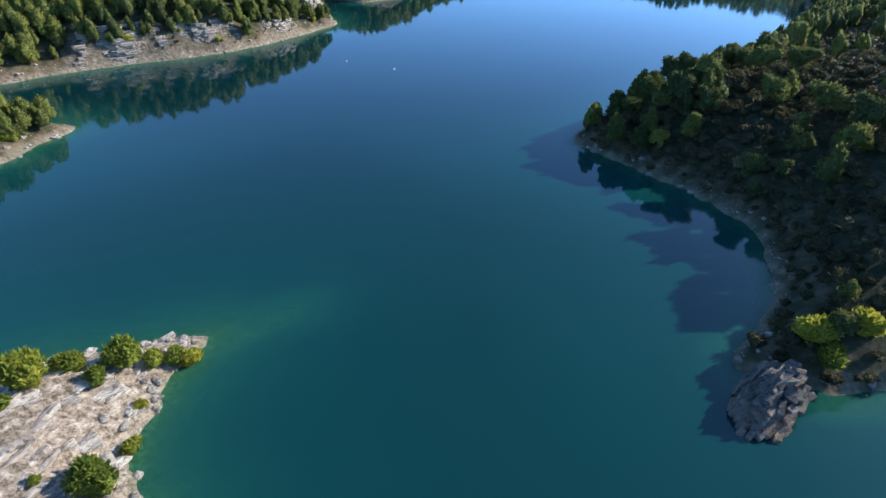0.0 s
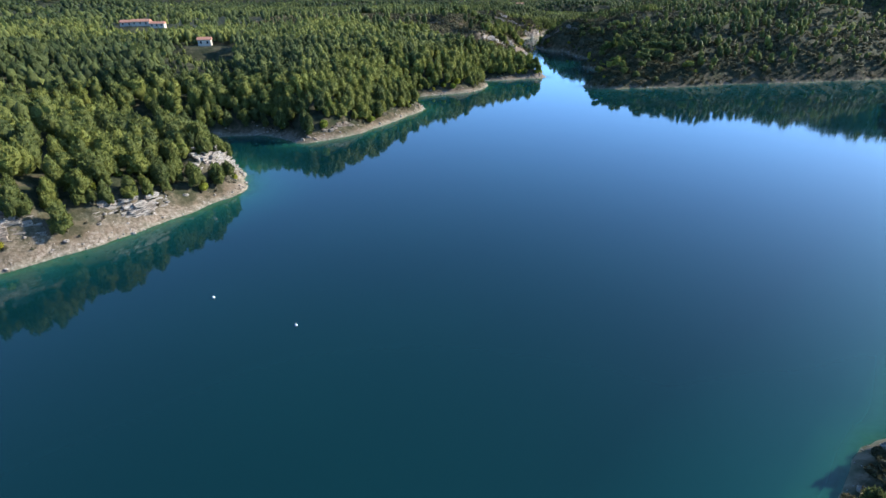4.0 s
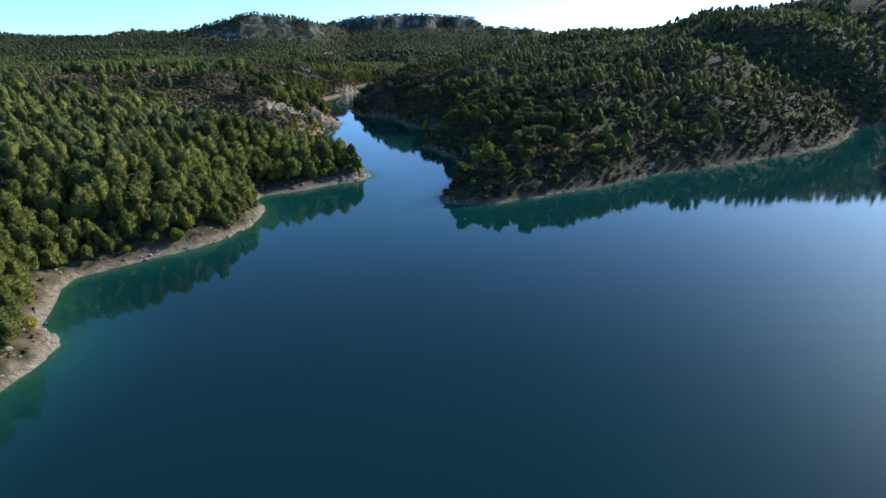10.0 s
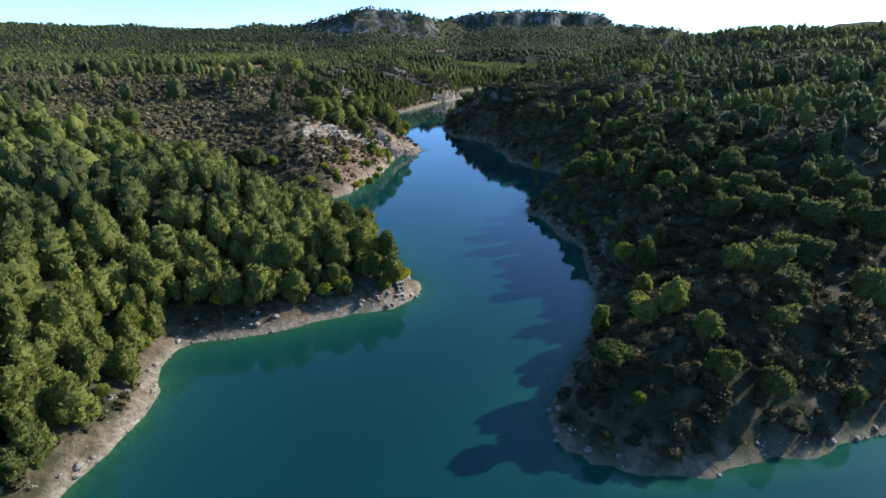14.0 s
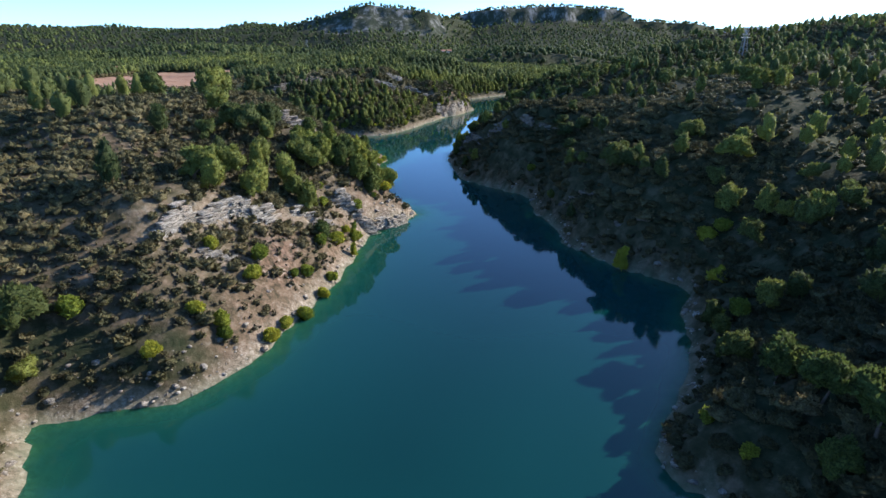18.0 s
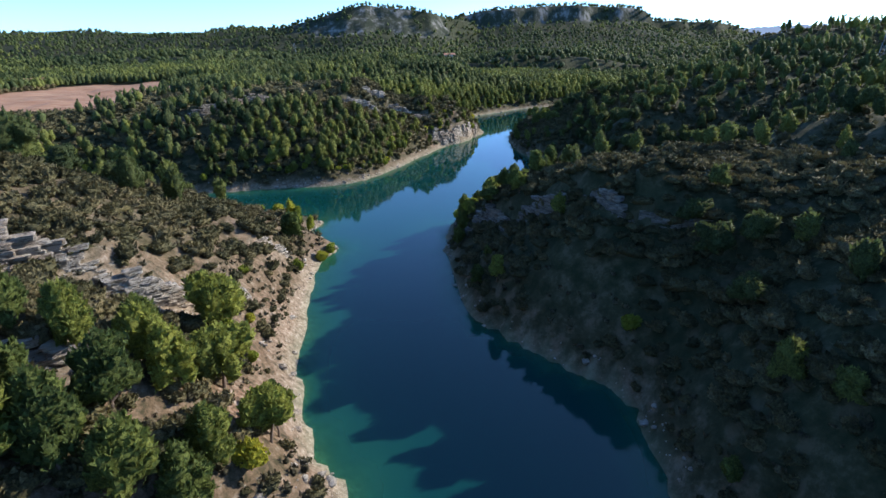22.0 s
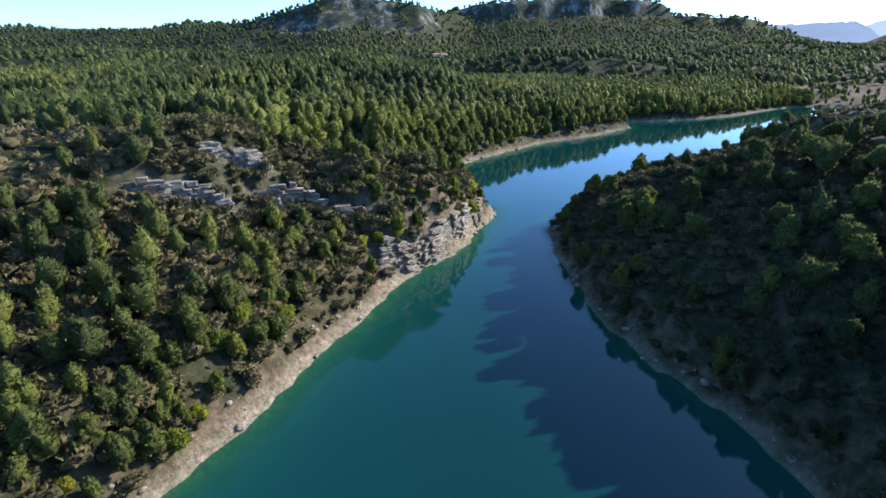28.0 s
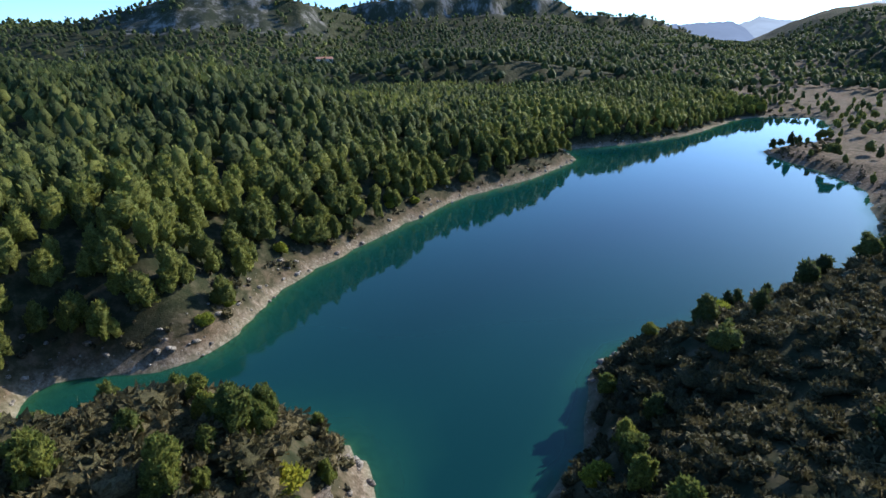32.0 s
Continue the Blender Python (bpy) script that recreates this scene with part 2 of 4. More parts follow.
NORTH_WOODS = [(145, 832), (141, 837), (130, 842), (119, 842), (110, 846), (104.5, 854), (108, 861.5), (122, 860), (130, 866), (138, 882),
               (150, 896), (168, 912), (190, 932), (218, 946), (247, 967), (251, 979), (258, 990), (290, 991), (333, 1004),
               (378, 1029), (402, 1036), (424, 1026), (425, 1016), (390, 979), (374, 969), (356, 961), (337, 958), (322, 951)]
EAST_HILLS = [(312, 917), (303, 897), (285, 881), (268, 866), (240, 852), (206, 846), (185, 842), (177, 837), (170, 827), (160, 817),
              (155, 804), (152.5, 787), (151, 765), (153, 750), (157, 735), (157.5, 726), (154, 713), (153.5, 704), (156, 697), (163, 688),
              (184, 684), (170, 680), (135, 678), (126, 675), (113, 671), (108.5, 666), (107, 655), (105.5, 645), (105.5, 630), (109, 613)]
EAST_NARROWS = [(117, 602), (123.5, 591), (120.5, 577), (122.5, 562), (121, 551), (127, 536), (134.5, 524), (130, 514), (124, 502), (116, 491),
                (108.5, 480.5), (111.5, 471), (110.5, 460), (113.5, 452), (110, 439), (106, 426), (99, 411), (86.5, 391.5), (89, 385), (98, 381),
                (110, 382), (124, 384), (140, 386), (165, 393), (187, 394.5), (218, 399), (256, 406), (290, 418), (328, 439), (361, 440)]
EAST_POINT = [(430, 452), (440, 425), (380, 400), (300, 382), (250, 373), (236, 364), (190, 308), (167, 272), (146, 235), (118, 198),
              (84, 163), (58, 139), (42, 126), (33, 115), (27.5, 104.5), (34, 95), (41, 85), (45.5, 77), (47, 70), (44, 60),
              (41, 53), (36, 46.5), (32, 43.5), (34, 40.5), (45, 38.5), (62, 40), (80, 30), (70, -20), (66, -120)]
SHORE = glide(SPIT_AND_BAYS + WEST_WOODS + WEST_ROCKS + NORTH_WOODS + EAST_HILLS + EAST_NARROWS + EAST_POINT)


def hashed(ix, iy, seed):
    v = np.sin(ix * 127.1 + iy * 311.7 + seed * 74.7) * 43758.5453
    return v - np.floor(v)


def lumps(x, y, size, seed):
    """Smooth value noise, 0 to 1, with bumps of that size."""
    u, v = x / size, y / size
    iu, iv = np.floor(u), np.floor(v)
    fu, fv = u - iu, v - iv
    fu, fv = fu * fu * (3 - 2 * fu), fv * fv * (3 - 2 * fv)
    a, b = hashed(iu, iv, seed), hashed(iu + 1, iv, seed)
    c, d = hashed(iu, iv + 1, seed), hashed(iu + 1, iv + 1, seed)
    return (a + (b - a) * fu) * (1 - fv) + (c + (d - c) * fu) * fv


def shore_distance(x, y):
    """Metres from the waterline: on land plus, on the lake minus. Ragged by about a metre."""
    x = x + 1.5 * (lumps(x, y, 5.0, 1) - 0.5) + 0.7 * (lumps(x, y, 2.0, 2) - 0.5)
    y = y + 1.5 * (lumps(x, y, 5.0, 3) - 0.5) + 0.7 * (lumps(x, y, 2.0, 4) - 0.5)
    best = np.full(x.shape, 1e12)
    inside = np.zeros(x.shape, bool)
    n = len(SHORE)
    for i in range(n):
        (ax, ay), (bx, by) = SHORE[i], SHORE[(i + 1) % n]
        ex, ey = bx - ax, by - ay
        s = np.clip(((x - ax) * ex + (y - ay) * ey) / (ex * ex + ey * ey + 1e-9), 0, 1)
        best = np.minimum(best, (x - ax - s * ex) ** 2 + (y - ay - s * ey) ** 2)
        cross = (ay > y) != (by > y)
        inside ^= cross & (x < (bx - ax) * (y - ay) / (by - ay + 1e-12) + ax)
    best = np.sqrt(best)
    return np.where(inside, -best, best)


# hills: x, y, height of the ground
HILLS_SOUTHWEST = [(-37, 37, 3.0), (-32, 32, 1.8), (-44, 24, 3.4), (-70, 20, 5), (-110, 50, 9), (-100, 104, 4), (-140, 108, 8), (-60, 228, 7), (-80, 200, 11),
                   (-70, 190, 7), (-95, 175, 8), (-120, 205, 16), (-160, 240, 21), (-110, 255, 9), (-108, 340, 19), (-68, 319, 13), (-42, 326, 14),
                   (-29, 392, 17), (3, 395, 12), (-20, 350, 8), (-106, 381, 22), (-98, 355, 14), (-130, 452, 20), (-190, 494, 26.5), (-172, 470, 20), (-172, 285, 24), (-250, 350, 34)]
HILLS_WEST = [(24, 409, 5), (48, 428, 4), (62, 437, 4), (7, 443, 14), (30, 461, 12), (51, 460, 4), (57, 535, 9.5), (45, 524, 15), (50, 532, 13.5), (58, 542, 10), (64, 548.5, 6), (60, 531, 7), (73, 562, 6.5), (82, 569, 2), (71, 567, 11), (80, 573, 5.5), (56, 593, 16.5),
              (65, 598.5, 12), (45, 557, 19),
              (6, 538, 23), (22, 566, 30), (40, 552, 21), (2, 572, 29), (59, 565, 17), (50, 528, 8), (56, 592, 22), (48, 610, 26),
              (62, 597, 18), (71, 612, 9), (70, 637, 8), (73, 645, 4), (60, 655, 9), (40, 650, 17), (66, 672, 3), (10, 640, 24),
              (-40, 600, 30), (-30, 520, 26), (70, 568, 7)]
HILLS_NORTHWEST = [(84, 776, 18), (96, 784.5, 13), (108.5, 786, 11), (118.5, 784.5, 2.5), (90, 788, 21), (45, 750, 19), (53, 752, 19.5), (42, 734, 12), (10, 787, 20.5), (75, 751, 14), (60, 821, 24), (85, 800, 26),
                   (103, 795, 13), (130, 815, 8), (113, 794, 14), (124, 798, 9), (68, 775, 24), (74, 786, 27), (110, 820, 14), (-29, 892, 21),
                   (18, 873, 21.5), (-70, 860, 20.5), (-50, 800, 20.5), (-110, 940, 21), (57, 918, 19), (91, 866, 15), (124, 922, 19), (106, 916, 20)]
HILLS_NORTH = [(134, 954, 26), (104, 969, 27), (110, 988, 32), (61, 956, 27), (75, 975, 31), (176, 940, 8), (155, 925, 11), (74, 913, 13),
               (200, 970, 11), (172, 992, 16), (215, 1010, 11), (150, 1012, 14), (20, 1000, 27), (265, 1220, 22), (360, 1230, 16), (300, 1090, 10), (334, 1067, 7), (200, 1090, 13),
               (90, 1100, 17), (-85, 1217, 34), (-147, 1233, 38), (-200, 1112, 20), (-224, 1130, 33), (-190, 1128, 26), (171, 1250, 22), (108, 1300, 21), (196, 1350, 20), (300, 1400, 18), (420, 1330, 14), (468, 1150, 5)]
HILLS_EAST = [(55, 60, 7), (90, 80, 16), (60, 100, 10), (120, 110, 19), (80, 130, 9), (130, 180, 10), (200, 270, 14), (160, 110, 26),
              (141, 409, 11), (158, 517, 18), (187, 459, 26), (189, 422, 13), (218, 420, 16), (271, 490, 37), (283, 452, 21), (179, 425, 15),
              (143, 428, 16), (120, 410, 7), (154, 553, 20), (187, 529, 20), (138, 485, 12), (162, 566, 29), (225, 617, 35), (300, 620, 40)]
HILLS_EAST_NARROWS = [(430, 620, 64), (460, 560, 72), (350, 520, 55), (146, 598, 21), (142, 622, 18), (135, 582, 16), (125, 640, 13), (175, 605, 29),
                      (155, 655, 14), (217, 726, 30), (190, 640, 27), (172, 789, 13), (188, 803, 14), (180, 740, 17), (205, 760, 25),
                      (235, 808, 26), (196, 815, 15), (250, 832, 13), (313, 808, 47), (292, 800, 46), (260, 770, 37), (360, 740, 52), (230, 690, 26), (122, 460, 9),
                      (138, 614, 22), (127, 611, 17.5), (137, 605, 19), (150, 610, 23), (120, 611, 10.5), (122, 622, 14), (115, 637, 6), (160, 625, 23), (210, 694, 19), (142, 547, 19), (153, 537, 19), (180, 782, 19.5), (171, 708, 19), (114, 398, 9), (118, 401, 12),
                      (144, 413, 16), (174, 447, 26)]
HILLS_NORTHEAST = [(350, 930, 3), (420, 975, 2.5), (520, 960, 6), (450, 1060, 3), (330, 870, 6), (600, 1100, 6), (677, 1460, 37), (590, 1440, 27), (712, 1351, 9), (500, 1350, 14),
                   (704, 1310, 6), (735, 1258, 26), (775, 1205, 50), (830, 1150, 66), (760, 1000, 40), (520, 820, 30)]
HILLS = (HILLS_SOUTHWEST + HILLS_WEST + HILLS_NORTHWEST + HILLS_NORTH + HILLS_EAST + HILLS_EAST_NARROWS + HILLS_NORTHEAST)
RISE = 26.0

# rock faces: from x, y to x, y, height, and 1 where the stone is pale
FACES = [(-104, 159, -84, 172, 6.5, 1), (-82, 174, -66, 186, 4.5, 1), (-60, 194, -52, 206, 3.0, 1), (-50, 222, -46, 234, 5.0, 1),
         (-32, 277, -22, 287, 2.0, 0), (42.5, 521, 47, 529.5, 4.2, 1), (47, 530, 57.5, 543, 4.4, 1), (60, 546, 68, 553.5, 3.0, 1),
         (67.5, 560, 77, 564.5, 5.4, 1), (77, 565, 85, 572, 4.2, 1), (49.5, 591.5, 60.5, 597, 4.4, 1), (61, 597, 67.5, 601, 4.0, 1),
         (68.5, 607.5, 72.5, 612, 2.6, 1), (69, 631, 73.5, 637, 2.4, 1), (49, 521, 53.5, 525, 2.0, 1), (62.5, 577, 66.5, 579.5, 2.4, 1),
         (20, 748, 48, 768, 3.6, 0), (77, 775.5, 92, 780, 3.6, 1), (94, 785.5, 113, 788.5, 3.8, 1), (84, 786.5, 95, 792, 3.2, 1),
         (115.5, 783.5, 121.5, 787.5, 6.6, 1), (121.5, 788, 131, 799, 7.4, 1), (131, 800, 138, 812, 6.4, 1), (138, 813, 143, 824, 4.0, 0),
         (69, 436, 71, 428, 1.6, 1), (66, 446, 66, 456, 2.2, 1)]
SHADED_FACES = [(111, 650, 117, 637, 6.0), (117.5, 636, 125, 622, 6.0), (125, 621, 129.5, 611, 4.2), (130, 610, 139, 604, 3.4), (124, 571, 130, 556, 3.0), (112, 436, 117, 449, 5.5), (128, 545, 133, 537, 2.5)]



def ridge(x, y, ax, ay, bx, by, top, near, far, flat=2.0, ends=0.0):
    """A long mountain from a to b: its height at x, y; near and far are the lengths of its two slopes."""
    ex, ey = bx - ax, by - ay
    length = math.hypot(ex, ey)
    s = ((x - ax) * ex + (y - ay) * ey) / length ** 2
    side = ((y - ay) * ex - (x - ax) * ey) / length
    over = np.maximum(0, np.abs(s - 0.5) - 0.5) * length
    reach = np.where(side < 0, near, far)
    return top * np.exp(-(np.abs(side) / reach) ** flat) * np.exp(-(over / (ends or near)) ** 2)


CRAG_CREST = [(-330, 1660, 66), (-135, 1625, 74), (-81, 1608, 78), (-16, 1600, 94), (40, 1596, 110), (72, 1596, 115), (95, 1600, 111), (141, 1606, 108),
              (188, 1615, 101), (226, 1640, 93), (270, 1680, 88), (330, 1720, 60), (420, 1760, 0)]
MESA_CREST = [(170, 1745, 60), (244, 1740, 96), (310, 1735, 110), (366, 1732, 115), (479, 1740, 121), (560, 1744, 118), (642, 1750, 115), (661, 1752, 106),
              (676, 1755, 90), (778, 1770, 86), (877, 1790, 82), (950, 1800, 62), (1040, 1830, 30), (1120, 1850, 0)]


def crest(x, y, line, down, share):
    """A mountain under a crest line; down and share: how far out in front of the crest what share of its height is left."""
    p = np.array(line, float)
    front = np.interp(x, p[:, 0], p[:, 1]) - y + 22 * (lumps(x, y * 0.4, 46, 14) - 0.5) + 9 * (lumps(x, y * 0.4, 17, 15) - 0.5)
    top = np.interp(x, p[:, 0], p[:, 2], 0, 0)
    return top * np.where(front > 0, np.interp(front, down, share), np.exp(-(front / 260) ** 2)), front


def mountains(x, y):
    rough = 14 * (lumps(x, y, 90, 11) - 0.5) + 7 * (lumps(x, y, 37, 12) - 0.5) + 4 * (lumps(x, y, 15, 13) - 0.5)
    high = np.zeros(x.shape)
    for r in ((-1500, 1600, -420, 1760, 78, 330, 500, 2.0), (-420, 1760, 0, 1700, 76, 300, 400, 2.0),
              (960, 1400, 1300, 1150, 72, 170, 300, 2.0, 110), (1290, 1730, 1900, 1400, 96, 260, 400, 2.0, 120),
              (1300, 600, 2600, 200, 120, 500, 500, 2.0), (-3000, 300, -800, 700, 90, 500, 500, 2.0)):
        high = np.maximum(high, ridge(x, y, *r))
    high = high + rough * np.clip((high - 15) / 50, 0, 1)
    crags, _ = crest(x, y, CRAG_CREST, (0, 8, 22, 34, 60, 140, 260, 400), (1, 0.96, 0.82, 0.78, 0.58, 0.42, 0.25, 0))
    mesa, _ = crest(x, y, MESA_CREST, (0, 18, 28, 90, 220, 380, 500), (1, 0.97, 0.75, 0.58, 0.36, 0.2, 0))
    crags, mesa = crags + 0.3 * rough * (crags > 30), mesa + 0.2 * rough * (mesa > 30)
    return np.maximum(high, np.maximum(crags, mesa))


RIDGE_CREST = [(140, 1165, 4), (200, 1160, 24), (250, 1160, 33), (330, 1165, 28), (400, 1140, 17), (450, 1100, 7), (490, 1085, 0)]
HEADLAND_CREST = [(-20, 1005, 22), (40, 1002, 28), (109, 995, 34), (150, 990, 27), (172, 987, 19), (210, 978, 9), (245, 970, 1)]


def wooded_ridges(x, y):
    """The two pine-clad ridges that run down to the upper lake."""
    north, _ = crest(x, y, RIDGE_CREST, (0, 10, 26, 48, 75), (1, 0.94, 0.6, 0.22, 0))
    south, back = crest(x, y, HEADLAND_CREST, (0, 20, 60, 100, 130), (1, 0.95, 0.62, 0.28, 0))
    return np.maximum(north, np.where(back < 0, south * np.exp(-(back / 45) ** 2), south))


def hill_weights(x, y):
    top, total = np.zeros(x.shape), np.zeros(x.shape)
    for hx, hy, h, d in HILL_TABLE:
        w = 1.0 / ((x - hx) ** 2 + (y - hy) ** 2 + 60.0) ** 2
        top += w * h / max(0.2, 1 - math.exp(-max(d, 1.0) / RISE))
        total += w
    return top / total


_hx = np.array([h[0] for h in HILLS], float)
_hy = np.array([h[1] for h in HILLS], float)
HILL_TABLE = [(*h, d) for h, d in zip(HILLS, shore_distance(_hx, _hy))]


def axis(low, high, step, out_low, out_high, grow, fine_to, fine):
    """Even steps from low to high, then wider ones, no wider than fine as far as fine_to, on to the ends."""
    line = list(np.arange(low, high + step, step))
    gap, v = step, line[0]
    head = []
    while v > out_low:
        gap *= grow
        v -= gap
        head.append(v)
    gap, v = step, line[-1]
    while v < out_high:
        gap = gap * grow if v > fine_to else min(fine, gap * grow)
        v += gap
        line.append(v)
    return np.array(head[::-1] + line)


GX = axis(-110, 330, 2.2, -4200, 4200, 1.11, 1000, 15.0)
GY = axis(5, 1045, 2.25, -1500, 4600, 1.07, 1790, 8.0)
MX, MY = np.meshgrid(GX, GY)
DIST = shore_distance(MX, MY)
TALL = mountains(MX, MY)
LAND = np.maximum(hill_weights(MX, MY), np.maximum(TALL, wooded_ridges(MX, MY)))
_crag = 1.6 * (lumps(MX, MY, 17, 5) - 0.5) + 0.9 * (lumps(MX, MY, 7, 6) - 0.5) + 0.5 * (lumps(MX, MY, 3.2, 7) - 0.5)
_in = np.clip(DIST, 0, None)
GROUND = np.where(DIST > 0, 0.05 + 0.9 * (1 - np.exp(-_in / 3.0)) + LAND * (1 - np.exp(-_in / RISE)) + _crag * (1 - np.exp(-_in / 7.0)) * 1.1,
                  -0.05 - np.minimum(7.0, 0.32 * np.abs(DIST)))
GROUND = np.where(DIST > 2, np.maximum(GROUND, 0.4), GROUND)


def landward(x0, y0, x1, y1):
    """The way from a rock face towards the hill behind it."""
    length = math.hypot(x1 - x0, y1 - y0)
    ex, ey = (x1 - x0) / length, (y1 - y0) / length
    mx, my = (x0 + x1) / 2, (y0 + y1) / 2
    ahead = shore_distance(np.array([mx - 4 * ey, mx + 4 * ey]), np.array([my + 4 * ex, my - 4 * ex]))
    return (-ey, ex) if ahead[0] > ahead[1] else (ey, -ex)


for x0, y0, x1, y1, tall, *_ in FACES + SHADED_FACES:
    bx, by = landward(x0, y0, x1, y1)
    length = math.hypot(x1 - x0, y1 - y0)
    s = ((MX - x0) * (x1 - x0) + (MY - y0) * (y1 - y0)) / length
    side = (MX - x0) * bx + (MY - y0) * by
    along = np.clip((s + 3) / 4, 0, 1) * np.clip((length + 3 - s) / 4, 0, 1)
    step = np.clip((side - 0.3) / 2.2, 0, 1) * np.exp(-(np.clip(side - 2, 0, None) / 13) ** 2)
    GROUND += np.where(DIST > 0, 0.72 * tall * along * step, 0)


def grid_at(table, x, y):
    x, y = np.asarray(x, float), np.asarray(y, float)
    i = np.clip(np.searchsorted(GX, x) - 1, 0, len(GX) - 2)
    j = np.clip(np.searchsorted(GY, y) - 1, 0, len(GY) - 2)
    u, v = (x - GX[i]) / (GX[i + 1] - GX[i]), (y - GY[j]) / (GY[j + 1] - GY[j])
    return (table[j, i] * (1 - u) + table[j, i + 1] * u) * (1 - v) + (table[j + 1, i] * (1 - u) + table[j + 1, i + 1] * u) * v


def height(x, y):
    return grid_at(GROUND, x, y)


MIDLINE_Y = np.array([-200, 0, 200, 312, 397, 461, 560, 622, 690, 760, 830, 900, 960, 1040, 1500, 2500], float)
MIDLINE_X = np.array([0, 0, 25, 62, 85, 95, 97, 93, 110, 130, 152, 215, 300, 412, 560, 800], float)


def east_side(x, y):
    return x > np.interp(y, MIDLINE_Y, MIDLINE_X)


# ---- mesh building ----
def fill(name, verts, faces, material=None, smooth=False, **attributes):
    """A mesh from arrays: corners, and faces of three or four corners each, with numbers for each corner."""
    mesh = bpy.data.meshes.new(name)
    verts, faces = np.asarray(verts, np.float32), np.asarray(faces, np.int32)
    count, sides = faces.shape
    mesh.vertices.add(len(verts))
    mesh.vertices.foreach_set("co", verts.ravel())
    mesh.loops.add(count * sides)
    mesh.loops.foreach_set("vertex_index", faces.ravel())
    mesh.polygons.add(count)
    mesh.polygons.foreach_set("loop_start", np.arange(0, count * sides, sides, dtype=np.int32))
    mesh.polygons.foreach_set("use_smooth", np.full(count, smooth))
    for key, values in attributes.items():
        mesh.attributes.new(key, "FLOAT", "POINT").data.foreach_set("value", np.asarray(values, np.float32).ravel())
    mesh.update(calc_edges=True)
    if material:
        mesh.materials.append(material)
    return mesh


def part(name, mesh, parent, label="", place=None):
    ob = new(name, mesh)
    ob.parent = parent
    if place is not None:
        ob.matrix_basis = place
    if label:
        ob["label"] = label
    return ob


def sheet(rows, columns):
    a = np.arange(rows * columns).reshape(rows, columns)
    return np.stack([a[:-1, :-1], a[:-1, 1:], a[1:, 1:], a[1:, :-1]], -1).reshape(-1, 4)


# ---- ground and lake ----
_slope = np.hypot(np.gradient(GROUND, axis=0) / np.gradient(GY)[:, None], np.gradient(GROUND, axis=1) / np.gradient(GX)[None, :])
_east = east_side(MX, MY)
FIELD = (np.clip((52 - np.abs(MX + 72 - (MY - 870) * 0.05)) / 6, 0, 1) * np.clip((95 - np.abs(MY - 870)) / 12, 0, 1)
         * np.clip((MY - 700 - 2.2 * (MX + 60)) / 25, 0, 1) * (MX < -22))
_rocks = (~_east) & (MY > 505) & (MY < 672)
# little pale soil on the east bank, so its colour includes the shade
BARE = np.where(_rocks, 0.26 + 0.15 * np.clip((20 - _in) / 10, 0, 1), 0.0) + np.where(_east, 0.05 * np.exp(-_in / 2.0), 0.40 * np.exp(-_in / 2.5))
for x0, y0, wide, long in ((60, 530, 5, 10), (113, 781, 5, 3), (107, 775.5, 4, 3), (126, 801, 2.5, 4), (77, 588, 3, 9)):
    BARE = np.maximum(BARE, 1.1 * np.exp(-((MX - x0) / wide) ** 2 - ((MY - y0) / long) ** 2))
_plain = _east & (MX > 290) & (MY > 845)
BARE = np.where(_plain, np.maximum(BARE, 0.45), BARE)
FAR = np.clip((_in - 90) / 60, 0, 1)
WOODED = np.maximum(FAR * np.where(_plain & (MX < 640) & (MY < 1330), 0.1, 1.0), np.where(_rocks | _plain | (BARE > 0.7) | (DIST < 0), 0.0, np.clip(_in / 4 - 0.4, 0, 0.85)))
# pale stones cut back in the east to paint that shore's shade
STONY = np.clip(1.15 - _in / np.where(_rocks, 2.0, np.where(_east, 0.9, 1.0)), 0, 1) * (DIST > -3) * np.where(_east, 0.2, 1.0)
SPIT = np.clip(1.4 - np.hypot((MX + 45) / 32, (MY - 28) / 30), 0, 1)
STONY = np.maximum(STONY, 1.0 * np.clip(SPIT * 3, 0, 1))
for x0, y0, x1, y1, tall, pale in FACES:
    if pale:
        bx, by = landward(x0, y0, x1, y1)
        length = math.hypot(x1 - x0, y1 - y0)
        s = ((MX - x0) * (x1 - x0) + (MY - y0) * (y1 - y0)) / length
        side = (MX - x0) * bx + (MY - y0) * by
        STONY = np.maximum(STONY, 0.5 * (s > -2) * (s < length + 2) * np.exp(-(side / (2.0 + 0.3 * tall)) ** 2) * (DIST > 0))
_, _front = crest(MX, MY, CRAG_CREST, (0, 1), (1, 0))
_, _fmesa = crest(MX, MY, MESA_CREST, (0, 1), (1, 0))
CLIFF = np.clip((TALL - 50) / 12, 0, 1) * np.maximum((MX > -60) * (MX < 260) * (_front > 4) * (_front < 75) * np.clip((lumps(MX, MY * 0.6, 34, 16) - 0.45) * 5, 0, 1),
                                                     (MX > 230) * (MX < 690) * (_fmesa > 10) * (_fmesa < 46) * np.clip((lumps(MX, MY * 0.3, 40, 17) - 0.35) * 5, 0, 1))
SUNK = np.clip(-DIST / 2.5 + 0.2, 0, 1)
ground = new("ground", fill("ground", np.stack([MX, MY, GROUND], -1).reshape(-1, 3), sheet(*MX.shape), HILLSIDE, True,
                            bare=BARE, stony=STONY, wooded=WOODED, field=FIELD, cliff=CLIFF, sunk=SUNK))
tagged(ground, "stony scrub-covered hills with pale limestone shores", "ground", kind="structure")

